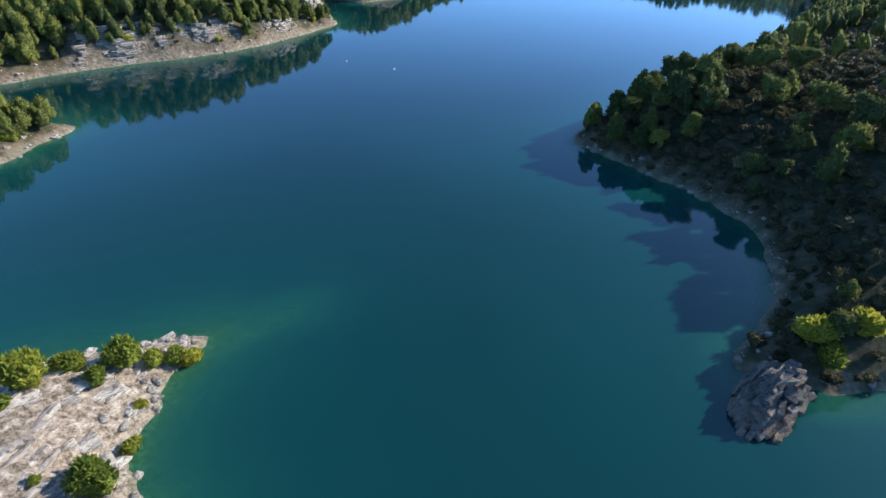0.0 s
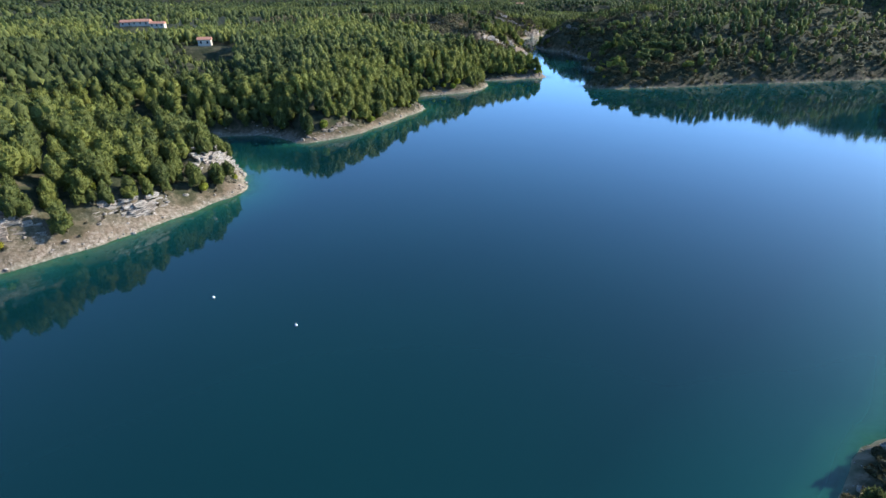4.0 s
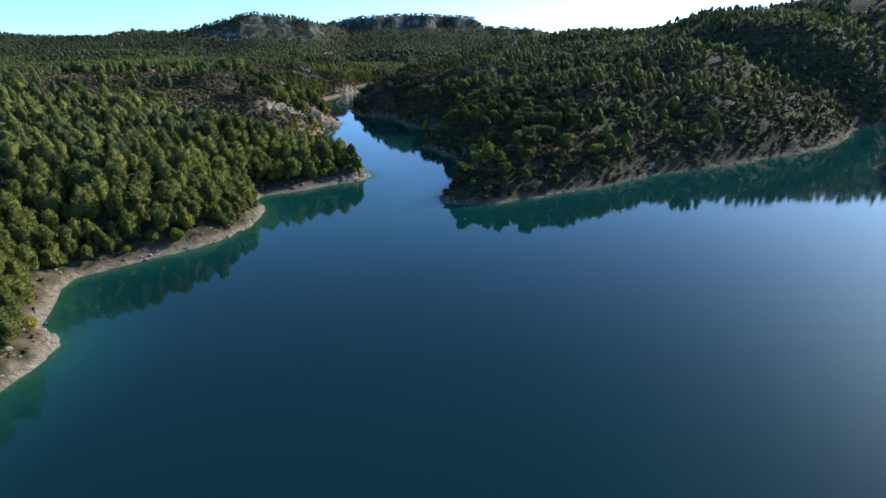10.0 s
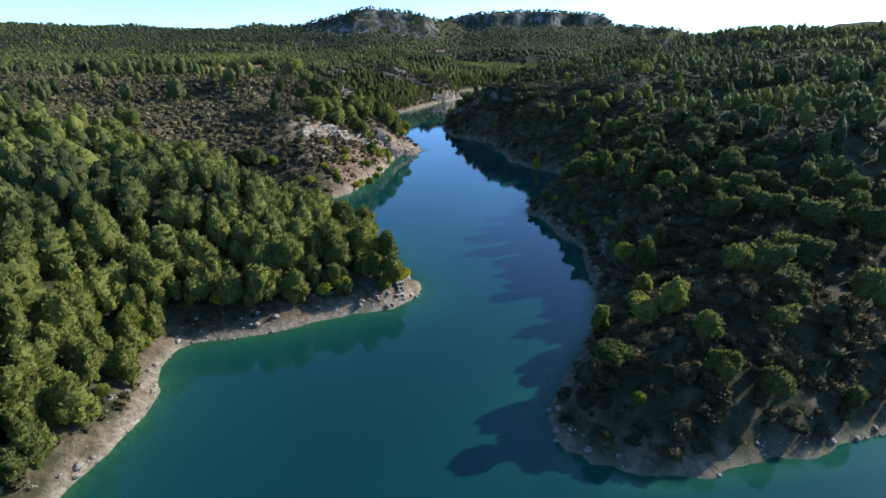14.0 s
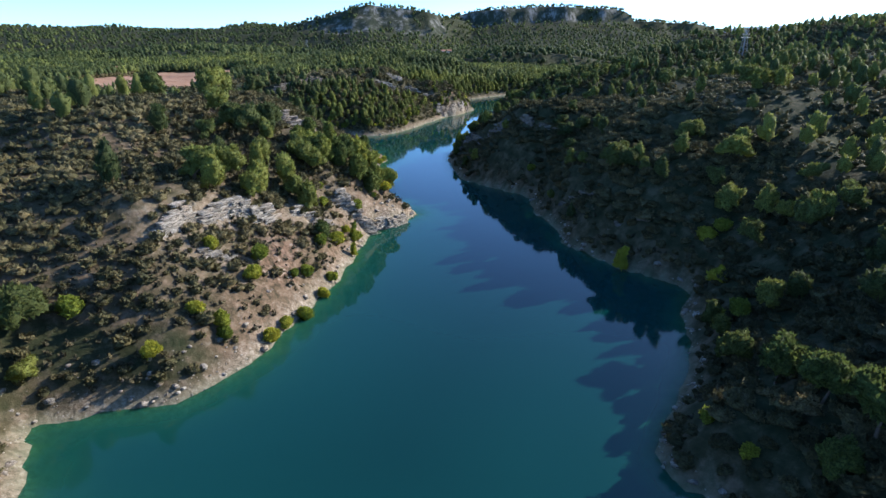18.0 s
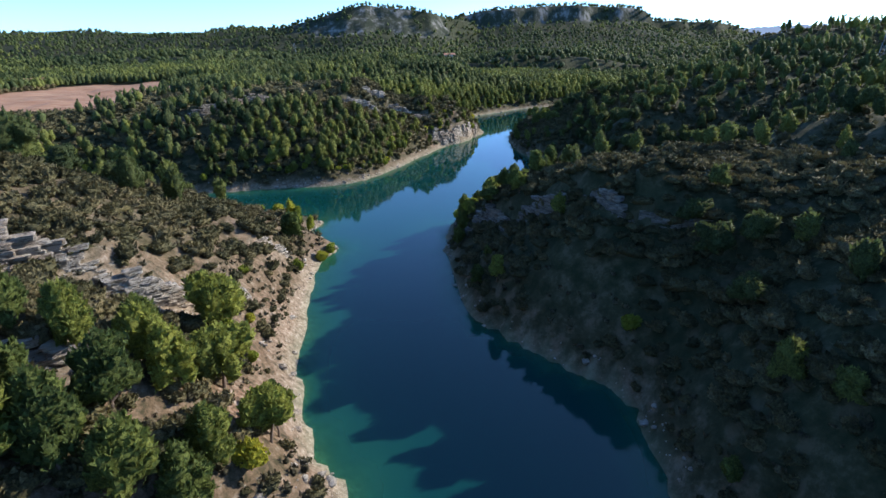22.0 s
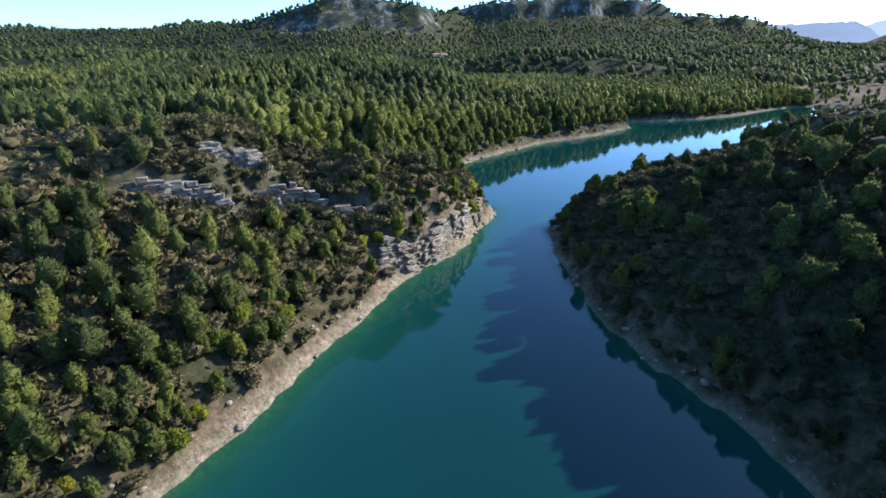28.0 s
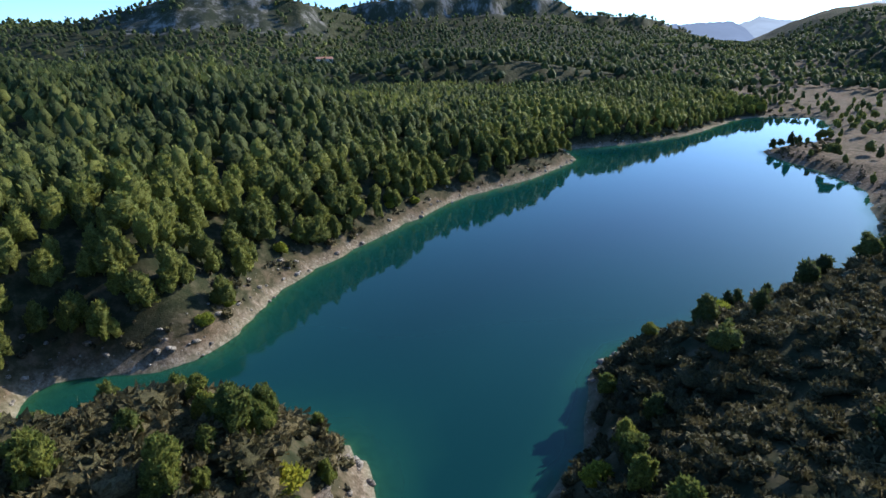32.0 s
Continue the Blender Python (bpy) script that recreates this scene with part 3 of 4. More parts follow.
WX, WY = np.meshgrid(np.arange(-180, 470, 4.0), np.arange(-130, 1062, 4.0))
_wd = -grid_at(DIST, WX, WY)
_along, _across = (WX + 27) * 0.83 + (WY - 46) * 0.55, (WX + 27) * 0.55 - (WY - 46) * 0.83
_tongue = 0.8 * np.exp(-(_across / (2.6 + 0.1 * np.abs(_along))) ** 2) * np.clip((_along + 8) / 8, 0, 1) * np.clip((18 - _along) / 16, 0, 1)
_off = np.where(east_side(WX, WY), 1.6, 3.4)
water = new("water", fill("water", np.stack([WX, WY, np.zeros(WX.shape)], -1).reshape(-1, 3), sheet(*WX.shape), WATER, True,
                          shallow=np.clip(np.maximum(np.exp(-np.clip(_wd, 0, None) / _off), _tongue), 0, 1), wide=np.maximum(np.clip((_wd - 14) / 45, 0, 1), np.clip((_wd - 3) / 16, 0, 1) * np.clip((WY - 90) / 40, 0, 1) * np.clip((385 - WY) / 50, 0, 1))))
tagged(water, "calm teal lake water with mirrored banks", "water", kind="structure")


# ridges on the horizon, their haze painted as a pale blue glow
def far_ridge(name, distance, tops, colour, seed, label):
    """A far mountain chain: azimuth in degrees and height of its crest, the blue air before it painted as emission."""
    n = Nodes(name + "_haze_glow")
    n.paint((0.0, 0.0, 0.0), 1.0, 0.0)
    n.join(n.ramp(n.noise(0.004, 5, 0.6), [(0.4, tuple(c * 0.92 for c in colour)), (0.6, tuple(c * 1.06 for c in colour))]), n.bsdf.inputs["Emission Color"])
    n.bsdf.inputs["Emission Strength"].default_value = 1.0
    az = np.linspace(tops[0][0], tops[-1][0], 220)
    top = np.interp(az, [p[0] for p in tops], [p[1] for p in tops])
    top = top + top * 0.05 * (lumps(az * 60, az * 0, 40, seed) - 0.5) + top * 0.05 * (lumps(az * 60, az * 0, 9, seed + 1) - 0.5)
    rows = []
    for share, out in ((0.0, -0.16), (0.45, -0.09), (0.8, -0.04), (1.0, 0.0), (0.6, 0.12)):
        far = distance * (1 + out)
        rows.append(np.stack([130 + far * np.sin(np.radians(az)), 760 + far * np.cos(np.radians(az)), top * share - 4], -1))
    grid = np.stack(rows)
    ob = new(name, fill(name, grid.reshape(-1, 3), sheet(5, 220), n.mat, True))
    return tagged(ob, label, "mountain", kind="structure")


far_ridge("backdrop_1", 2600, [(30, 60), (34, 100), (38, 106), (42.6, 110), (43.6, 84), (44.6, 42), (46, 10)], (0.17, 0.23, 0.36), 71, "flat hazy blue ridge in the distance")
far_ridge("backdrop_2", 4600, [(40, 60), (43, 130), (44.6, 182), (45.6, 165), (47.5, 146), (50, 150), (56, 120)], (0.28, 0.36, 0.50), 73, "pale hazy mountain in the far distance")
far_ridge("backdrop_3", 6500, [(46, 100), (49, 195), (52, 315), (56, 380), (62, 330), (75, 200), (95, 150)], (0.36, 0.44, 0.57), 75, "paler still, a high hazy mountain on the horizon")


# ---- plants ----
def ball(divisions):
    bm = bmesh.new()
    bmesh.ops.create_icosphere(bm, subdivisions=divisions, radius=1.0)
    v = np.array([p.co[:] for p in bm.verts])
    f = np.array([[c.index for c in q.verts] for q in bm.faces])
    bm.free()
    return v, f


BALLS = {k: ball(k) for k in (1, 2, 3)}


def crown(rng, clumps, middle, divisions, sprays, size, squeeze=1.0, rise=0.8, bulk=0.84):
    """A crown: one knobbly skin over all its clumps (x, y, z, radius), open below, with slim upright sprays standing out of it.
    squeeze: under 1, the clumps are drawn out upwards. Corners and triangles."""
    ways, tris = BALLS[divisions]
    reach = np.full(len(ways), 0.05)
    for x, y, z, r in clumps:
        c = np.array((x, y, (z - middle) * squeeze))
        b = ways @ c
        disc = b * b - (c @ c - r * r)
        reach = np.where(disc > 0, np.maximum(reach, b + np.sqrt(np.maximum(disc, 0))), reach)
    v = ways * (bulk * reach * rng.uniform(0.78, 1.18, len(ways)))[:, None] * (1, 1, 1 / squeeze) + (0, 0, middle)
    f = tris[ways[tris].mean(1)[:, 2] > -0.62]
    a, b, c = v[f[:, 0]], v[f[:, 1]], v[f[:, 2]]
    normal = np.cross(b - a, c - a)
    area = np.linalg.norm(normal, axis=1)
    normal = normal / (area[:, None] + 1e-9)
    weight = area * np.clip(normal[:, 2] + 0.8, 0.1, 2)
    pick = rng.choice(len(f), sprays, p=weight / weight.sum())
    u, w = rng.random((sprays, 1)), rng.random((sprays, 1))
    u, w = np.where(u + w > 1, 1 - u, u), np.where(u + w > 1, 1 - w, w)
    out = normal[pick]
    root = a[pick] + (b - a)[pick] * u + (c - a)[pick] * w + out * size * rng.uniform(-0.2, 0.45, (sprays, 1))
    way = out * 0.6 + np.array((0, 0, rise)) + 0.3 * rng.normal(size=(sprays, 3))
    way /= np.linalg.norm(way, axis=1, keepdims=True)
    side = np.cross(way, out + 0.6 * rng.normal(size=(sprays, 3)))
    side /= np.linalg.norm(side, axis=1, keepdims=True) + 1e-9
    s = size * rng.uniform(0.6, 1.4, (sprays, 1))
    tufts = np.stack([root + side * s * 0.42, root - side * s * 0.42, root + way * s], 1).reshape(-1, 3)
    return np.concatenate([v, tufts]), np.concatenate([f, len(v) + np.arange(3 * sprays).reshape(-1, 3)])


def pine_clumps(rng, count, slim=1.0):
    """Clumps of a pine one metre tall: a leader and upright boughs round it, wider below."""
    got = [(0, 0, 0.82, 0.105), (0, 0, 0.66, 0.15), (0, 0, 0.44, 0.19), (0, 0, 0.28, 0.17)]
    while len(got) < count:
        z = rng.uniform(0.2, 0.80)
        reach = slim * 0.20 * math.sqrt(max(0.06, 1 - ((z - 0.34) / 0.56) ** 2))
        a = rng.uniform(0, 2 * math.pi)
        got.append((reach * math.cos(a), reach * math.sin(a), z, rng.uniform(0.065, 0.105)))
    return got


def pine_crown(rng, count, divisions, sprays, size, slim=1.0):
    return crown(rng, pine_clumps(rng, count, slim), 0.42, divisions, sprays, size, 0.62)


def round_crown(rng, count, divisions, sprays, size):
    return crown(rng, round_clumps(rng, count), 0.56, divisions, sprays, size, 1.0, 0.5)


def bush_crown(rng, count, divisions, sprays, size, wide=1.1):
    return crown(rng, bush_clumps(rng, count, wide), 0.3, divisions, sprays, size, 1.0, 0.5)


def round_clumps(rng, count):
    """Clumps of an umbrella-shaped old pine one metre tall, on a bare stem."""
    got = [(0, 0, 0.62, 0.27), (0, 0, 0.36, 0.2)]
    while len(got) < count:
        a, s = rng.uniform(0, 2 * math.pi), rng.uniform(0.14, 0.34)
        got.append((s * math.cos(a), s * math.sin(a), rng.uniform(0.36, 0.82), rng.uniform(0.11, 0.18)))
    return got


def bush_clumps(rng, count, wide=1.0):
    """Clumps of a bush one metre tall."""
    got = [(0, 0, 0.45, 0.42)]
    while len(got) < count:
        a, s = rng.uniform(0, 2 * math.pi), rng.uniform(0.2, 0.5) * wide
        got.append((s * math.cos(a), s * math.sin(a), rng.uniform(0.2, 0.62), rng.uniform(0.22, 0.36)))
    return got


def sapling_clumps(rng, count):
    """Clumps of an upright young poplar one metre tall."""
    got = []
    for k in range(count):
        z = 0.16 + 0.74 * k / (count - 1)
        a, s = rng.uniform(0, 2 * math.pi), rng.uniform(0.02, 0.10)
        got.append((s * math.cos(a), s * math.sin(a), z, 0.17 * (1.05 - 0.7 * abs(z - 0.45)) * rng.uniform(0.8, 1.15)))
    return got


def stem(rng, tall, thick, bend=0.04, sides=6, rings=4):
    """A tapered, slightly crooked stem of a plant one metre tall."""
    verts, faces = [], []
    off = np.cumsum(rng.normal(0, bend, (rings + 1, 2)), 0) * tall
    off -= off[0]
    for k in range(rings + 1):
        r = thick * (1 - 0.75 * k / rings)
        for j in range(sides):
            a = 2 * math.pi * j / sides
            verts.append((off[k, 0] + r * math.cos(a), off[k, 1] + r * math.sin(a), -0.04 + (tall + 0.04) * k / rings))
    for k in range(rings):
        for j in range(sides):
            faces.append((k * sides + j, k * sides + (j + 1) % sides, (k + 1) * sides + (j + 1) % sides, (k + 1) * sides + j))
    return np.array(verts), np.array(faces)


def limbs(rng, clumps, thick):
    """Branches that reach from the stem out to the clumps."""
    got = []
    for x, y, z, r in clumps[4:7]:
        foot, tip = np.array((0, 0, max(0.1, z - 0.16))), np.array((x, y, z))
        side = np.cross(tip - foot, (0, 0, 1.0))
        side = side / (np.linalg.norm(side) + 1e-9) * thick
        up = np.array((0, 0, thick))
        got.append((np.array([foot + side, foot - side * 0.5 + up, foot - side * 0.5 - up, tip]), np.array([(0, 1, 3), (1, 2, 3), (2, 0, 3)])))
    return got


def scatter(rng, x0, x1, y0, y1, gap):
    """Places about gap apart, unevenly."""
    x, y = np.meshgrid(np.arange(x0, x1, gap), np.arange(y0, y1, gap))
    x, y = x + rng.uniform(-0.48, 0.48, x.shape) * gap, y + rng.uniform(-0.48, 0.48, y.shape) * gap
    return x.ravel(), y.ravel()


def massed(name, label, category, templates, x, y, tall, tint, material, rng, sink=0.0, wide=(0.85, 1.2), smooth=True):
    """Many plants that nobody could count, as one object."""
    verts, faces, tints, at = [], [], [], 0
    pick = rng.integers(0, len(templates), len(x))
    z = height(x, y) - sink
    for k, (tv, tf) in enumerate(templates):
        m = pick == k
        n = int(m.sum())
        if not n:
            continue
        a = rng.uniform(0, 2 * math.pi, n)
        h, w = tall[m], tall[m] * rng.uniform(*wide, n)
        vx = (tv[:, 0] * np.cos(a)[:, None] - tv[:, 1] * np.sin(a)[:, None]) * w[:, None] + x[m][:, None]
        vy = (tv[:, 0] * np.sin(a)[:, None] + tv[:, 1] * np.cos(a)[:, None]) * w[:, None] + y[m][:, None]
        vz = tv[:, 2] * h[:, None] + z[m][:, None]
        verts.append(np.stack([vx, vy, vz], -1).reshape(-1, 3))
        faces.append((tf[None] + (at + np.arange(n) * len(tv))[:, None, None]).reshape(-1, 3))
        tints.append(np.repeat(tint[m], len(tv)))
        at += n * len(tv)
    ob = new(name, fill(name, np.concatenate(verts), np.concatenate(faces), material, smooth, tint=np.concatenate(tints)))
    return tagged(ob, label, category, kind="stuff")


HOUSE_PLACES = [(-106, 381), (-190, 494), (-178, 492), (-201, 497), (-175, 287), (-168, 276), (-240, 470), (192, 1360), (7, 1057), (-150, 958)]


def woods(x, y):
    """How densely pines stand, 0 to 1, and how densely scrub grows."""
    d, east, patch = grid_at(DIST, x, y), east_side(x, y), lumps(x, y, 26, 21)
    clump = lumps(x, y, 12, 22)
    pine = np.full(x.shape, 0.95)
    low = np.where((d < 22) & (~east), 0.45, 0.12)
    rocks = (~east) & (y > 490) & (y < 690)
    pine = np.where(rocks, np.where(d < 22, 0.035, 0.06) + 0.3 * (patch > 0.76) * (clump > 0.4), pine)
    low = np.where(rocks, np.where(d < 10, 0.72, 0.9), low)
    band = (~east) & (y >= 690) & (y < 850)
    pine = np.where(band, np.where(d < 45, 0.85 + 0.3 * (patch - 0.5), 0.14 + 0.35 * (patch > 0.68)), pine)
    pine = np.where(band & (x < 25) & (d > 60), 0.4, pine)
    low = np.where(band, np.where(d < 12, 0.9, 1.0), low)
    headland = band & (y > 766) & (y < 808) & (x > 15)
    pine = np.where(band & (y > 806) & (x > 60), 0.45, pine)
    pine, low = np.where(headland, 0.08 + 0.3 * (clump > 0.72), pine), np.where(headland, 1.0, low)
    r0, r1, r2, r3 = east & (y < 376), east & (y >= 376) & (y < 540), east & (y >= 540) & (y < 684), east & (y >= 684)
    tip = np.hypot(x - 33, y - 108) < 20
    pine = np.where(r0, np.where(tip, 0.9, np.where(d < 22, 0.2, 0.1 + 0.2 * (patch > 0.6))), pine)
    pine = np.where(r0 & (y > 150) & (d < 60), 0.85, pine)
    pine = np.where(r1, np.where(d < 14, 0.22, 0.3), pine)
    pine = np.where(r2, np.where(d < 12, 0.12, 0.12 + 0.25 * (patch > 0.62)), pine)
    pine = np.where(r2 & (y > 640) & (d < 25), 0.6, pine)
    pine = np.where(r3, np.where(y < 785, 0.44, np.where(d < 12, 0.3, 0.07)), pine)
    flat = east & (x > 290) & (y > 845)
    pine = np.where(flat, np.where(d < 10, 0.3, 0.05 + 0.35 * (patch > 0.72)), pine)
    low = np.where(r0 | r1 | r2 | r3, 0.95, low)
    low = np.where(flat, 0.3, low)
    low = np.where(grid_at(BARE, x, y) > 0.6, 0.15, low)
    point = (~east) & (y > 652) & (y < 684) & (x > 58)
    pine, low = np.where(point, 0.0, pine), np.where(point, 0.3, low)
    spit = (x < -20) & (y < 75)
    pine, low = np.where(spit, 0.0, pine), np.where(spit, 0.0, low)
    for x0, y0, x1, y1, tall, *_ in FACES:
        bx, by = landward(x0, y0, x1, y1)
        long = math.hypot(x1 - x0, y1 - y0)
        along, out = ((x - x0) * (x1 - x0) + (y - y0) * (y1 - y0)) / long, -((x - x0) * bx + (y - y0) * by)
        before = (along > -3) & (along < long + 3) & (out > -1.0)
        pine = np.where(before & (out < 1.5 + 0.6 * tall), 0.0, pine)
        low = np.where(before & (out < 0.7), 0.0, low)
    for hx, hy in HOUSE_PLACES:
        pine = np.where(np.hypot(x - hx - 6, (y - hy + 8) * 0.7) < 10, 0, pine)
    pine = np.where((~east) & (x < 5) & (y > 735) & (y < 812), 0.15, pine)
    open_ground = grid_at(FIELD, x, y) > 0.3
    pine, low = np.where(open_ground, 0, pine), np.where(open_ground, 0, low)
    return pine, low, d


rng = np.random.default_rng(5)
PINES = [pine_crown(rng, 22, 3, 420, 0.062, 1.15) for _ in range(8)]
PINES_ROUND = [round_crown(rng, 12, 3, 420, 0.06) for _ in range(6)]
PINES_MIDDLE = [pine_crown(rng, 18, 2, 170, 0.075, 1.2) for _ in range(8)]
PINES_SMALL = [pine_crown(rng, 14, 2, 34, 0.10, 1.2) for _ in range(7)]
PINES_TINY = [pine_crown(rng, 9, 1, 4, 0.2, 1.3) for _ in range(7)]
BUSHES = [bush_crown(rng, 8, 2, 100, 0.21) for _ in range(8)]
BUSHES_MIDDLE = [bush_crown(rng, 6, 1, 55, 0.25) for _ in range(6)]
BUSHES_SMALL = [bush_crown(rng, 5, 1, 12, 0.36) for _ in range(6)]

# places of the pines in reach of the flight
px, py = scatter(rng, -260, 520, 20, 1130, 3.9)
pine, low, d = woods(px, py)
keep = (rng.random(len(px)) < pine) & (d > np.where(east_side(px, py), 1.8, 2.2))
ex, ey = scatter(rng, -130, 150, 90, 860, 2.9)
ed = grid_at(DIST, ex, ey)
edge = (~east_side(ex, ey)) & (ed > 2.0) & (ed < 13) & (woods(ex, ey)[0] > 0) & ((ey < 500) | (ey > 690)) & (rng.random(len(ex)) < 0.7) & (lumps(ex, ey, 14, 23) > 0.2)
px, py, d = np.concatenate([px[keep], ex[edge]]), np.concatenate([py[keep], ey[edge]]), np.concatenate([d[keep], ed[edge]])
young = np.arange(len(px)) >= int(keep.sum())
side_east = east_side(px, py)
ptall = rng.uniform(6.0, 10.0, len(px)) * np.where(d < 7, 0.8, 1.0) * np.where(young, 0.66, 1.0)
ptall *= np.where(side_east & (py > 560), np.where(d < 40, 0.66, 0.75), 1.0) * np.where(side_east & (py < 560), 0.8, 1.0)
ptall *= np.where((~side_east) & (py > 690) & (py < 850), np.where((py > 800) & (px > 60), 0.6, 0.74), 1.0)
for hx, hy in HOUSE_PLACES[:5]:
    ptall *= np.where((np.abs(px - hx - (hy - py) * 0.35) < 14) & (py < hy + 4) & (py > hy - 70), 0.5, 1.0)
ptint = np.clip(0.5 + 0.3 * ((d < 24) & ~side_east) + 0.3 * ((py > 390) & (py < 500) & ~side_east) + 0.3 * ((py > 975) & (d < 40) & (px > 240)) + 0.75 * (lumps(px, py, 30, 31) - 0.5) + rng.normal(0, 0.16, len(px)), 0, 1)
umbrella = side_east & (d > 3.5) & (rng.random(len(px)) < np.where(py < 560, 0.7, 0.35)) | ((~east_side(px, py)) & (py > 480) & (py < 690) & (rng.random(len(px)) < 0.5))
corridor = np.interp(py, MIDLINE_Y, MIDLINE_X)
off = np.abs(px - corridor)
detailed = (off < 95) & (py < 1000)
detailed |= (off < 170) & (d < 34) & (~side_east) & (py < 500)
middle = detailed & (off > np.where((~side_east) & (py > 380), 74, np.where(py > 560, 90, 62))) & ~((d < 34) & (~side_east))

# the nearest pines are things of their own
SINGLE = 260
order = np.argsort(np.minimum(off, 34 + d * np.where((~side_east) & (off < 130), 2.0, 50)) + np.where(d > 22, 40, 0) + 12 * rng.random(len(px)))
single = np.zeros(len(px), bool)
single[order[:SINGLE]] = True


def plant(name, label, category, shape, leaf, trunk, thick, seed, group="", branches=True):
    """One plant with its stem, limbs and crown, a metre tall, standing at the origin. shape: its clumps, then what crown() takes."""
    r = np.random.default_rng(seed)
    root = new(name)
    root.empty_display_size = 0.2
    tagged(root, label, category, group)
    v, f = stem(r, trunk, thick)
    part("trunk", fill("trunk", v, f, BARK, True), root)
    if branches:
        for v, f in limbs(r, shape[0], thick * 0.35):
            part("limb", fill("limb", v, f, BARK), root)
    v, f = crown(r, *shape)
    part("crown", fill("crown", v, f, leaf, True), root)
    return root


STOOD = set()


def stand(models, xs, ys, talls, rng):
    """Copies of the models at the places given; the models themselves take the first places."""
    for k, (x, y, h) in enumerate(zip(xs, ys, talls)):
        m = pose(x, y, float(height(x, y)) - 0.1, 0, 0, rng.uniform(0, 360)) @ Matrix.Diagonal((h * rng.uniform(0.9, 1.15), h * rng.uniform(0.9, 1.15), h, 1))
        model = models[k % len(models)]
        if model not in STOOD:
            STOOD.add(model)
            model.matrix_basis = m
        else:
            twin = copy_thing(model, Matrix())
            twin.matrix_basis = m


PINE_LABEL = "green Aleppo pine on the rocky lake bank"
slim_models = []
for s in range(6):
    c = pine_clumps(np.random.default_rng(40 + s), 24, 1.15)
    slim_models.append(plant("pine_tree", PINE_LABEL, "tree", (c, 0.42, 3, 800, 0.058, 0.62), PINE_NEAR, 0.8, 0.02, 60 + s, "bank pines"))
round_models = []
for s in range(4):
    c = round_clumps(np.random.default_rng(50 + s), 14)
    round_models.append(plant("pine_tree", "spreading umbrella-shaped pine above the water", "tree", (c, 0.56, 3, 800, 0.058, 1.0, 0.5), PINE_NEAR, 0.72, 0.025, 70 + s, "bank pines"))
CLIFF_PINES = [(65.5, 568.5, 8.5), (69, 570, 8.0), (73, 570, 8.5), (76, 572, 7.5), (77, 576, 7),
               (64, 574, 7), (70, 576, 8.5), (66, 580, 7.5), (70, 583, 8), (73, 581, 7.5), (68.5, 586, 7), (62, 571, 7.5), (59, 574, 7), (74, 586, 6.5), (61, 580, 6.5), (112, 664, 6.0), (116, 668, 5.4), (121, 670, 6.2), (127, 671, 5.6), (132, 673.5, 6.4),
               (138, 674, 5.8), (144, 674, 6.6), (150, 676, 6.2), (118, 662, 6.4), (126, 664, 6.0), (135, 667, 6.6), (143, 668, 5.8), (152, 670, 6.8)]
stand(slim_models, [p[0] for p in CLIFF_PINES], [p[1] for p in CLIFF_PINES], [p[2] for p in CLIFF_PINES], rng)
m = single & ~umbrella
stand(slim_models, px[m], py[m], ptall[m], rng)
m = single & umbrella
stand(round_models, px[m], py[m], ptall[m], rng)

rest = ~single
reach = np.minimum(off, np.where(side_east, 999, 22 + d * 1.6 + np.clip(off - 95, 0, None)))
close = reach < 38
m = rest & detailed & ~middle & ~umbrella & ~close
massed("pine_wood", "green pine wood back from the shores", "pine wood", PINES_MIDDLE, px[m], py[m], ptall[m], ptint[m], PINE_FAR, rng)
m = rest & detailed & ~middle & ~umbrella & close
massed("pine_wood", "dense green pine wood on the slopes", "pine wood", PINES, px[m], py[m], ptall[m], ptint[m], PINE_FAR, rng)
m = rest & detailed & ~middle & umbrella
massed("pine_scatter", "scattered round-crowned pines among scrub", "pine wood", PINES_ROUND, px[m], py[m], ptall[m], ptint[m], PINE_FAR, rng)
distant = off > 150
m = rest & (~detailed | middle) & ~distant
massed("pine_wood", "pine wood farther up the hills", "pine wood", PINES_SMALL, px[m], py[m], ptall[m], ptint[m], PINE_FAR, rng)
m = rest & distant
massed("pine_wood", "pine wood over the far hilltops", "pine wood", PINES_TINY, px[m], py[m], ptall[m], ptint[m], PINE_FAR, rng, 0.5, (0.9, 1.3))

# woods on the plateau and the mountains
fx, fy = scatter(rng, -1200, 1200, 60, 1900, 10.0)
pine, low, d = woods(fx, fy)
tallness = grid_at(TALL, fx, fy)
inner = (fx > -260) & (fx < 520) & (fy > 20) & (fy < 1130)
behind = np.abs(np.degrees(np.arctan2(fx - 60, fy + 40))) < 62
craggy = grid_at(CLIFF, fx, fy) * (0.3 + 0.9 * lumps(fx, fy, 40, 33)) > 0.6
keep = (~inner) & behind & (d > 6) & (rng.random(len(fx)) < np.where(tallness > 60, 0.85, 0.95)) & ~craggy & (grid_at(FIELD, fx, fy) < 0.2) & (hashed(np.floor(fx / 9), np.floor(fy / 9), 3) < np.where(fy > 1450, 0.8, 0.9))
fx, fy = fx[keep], fy[keep]
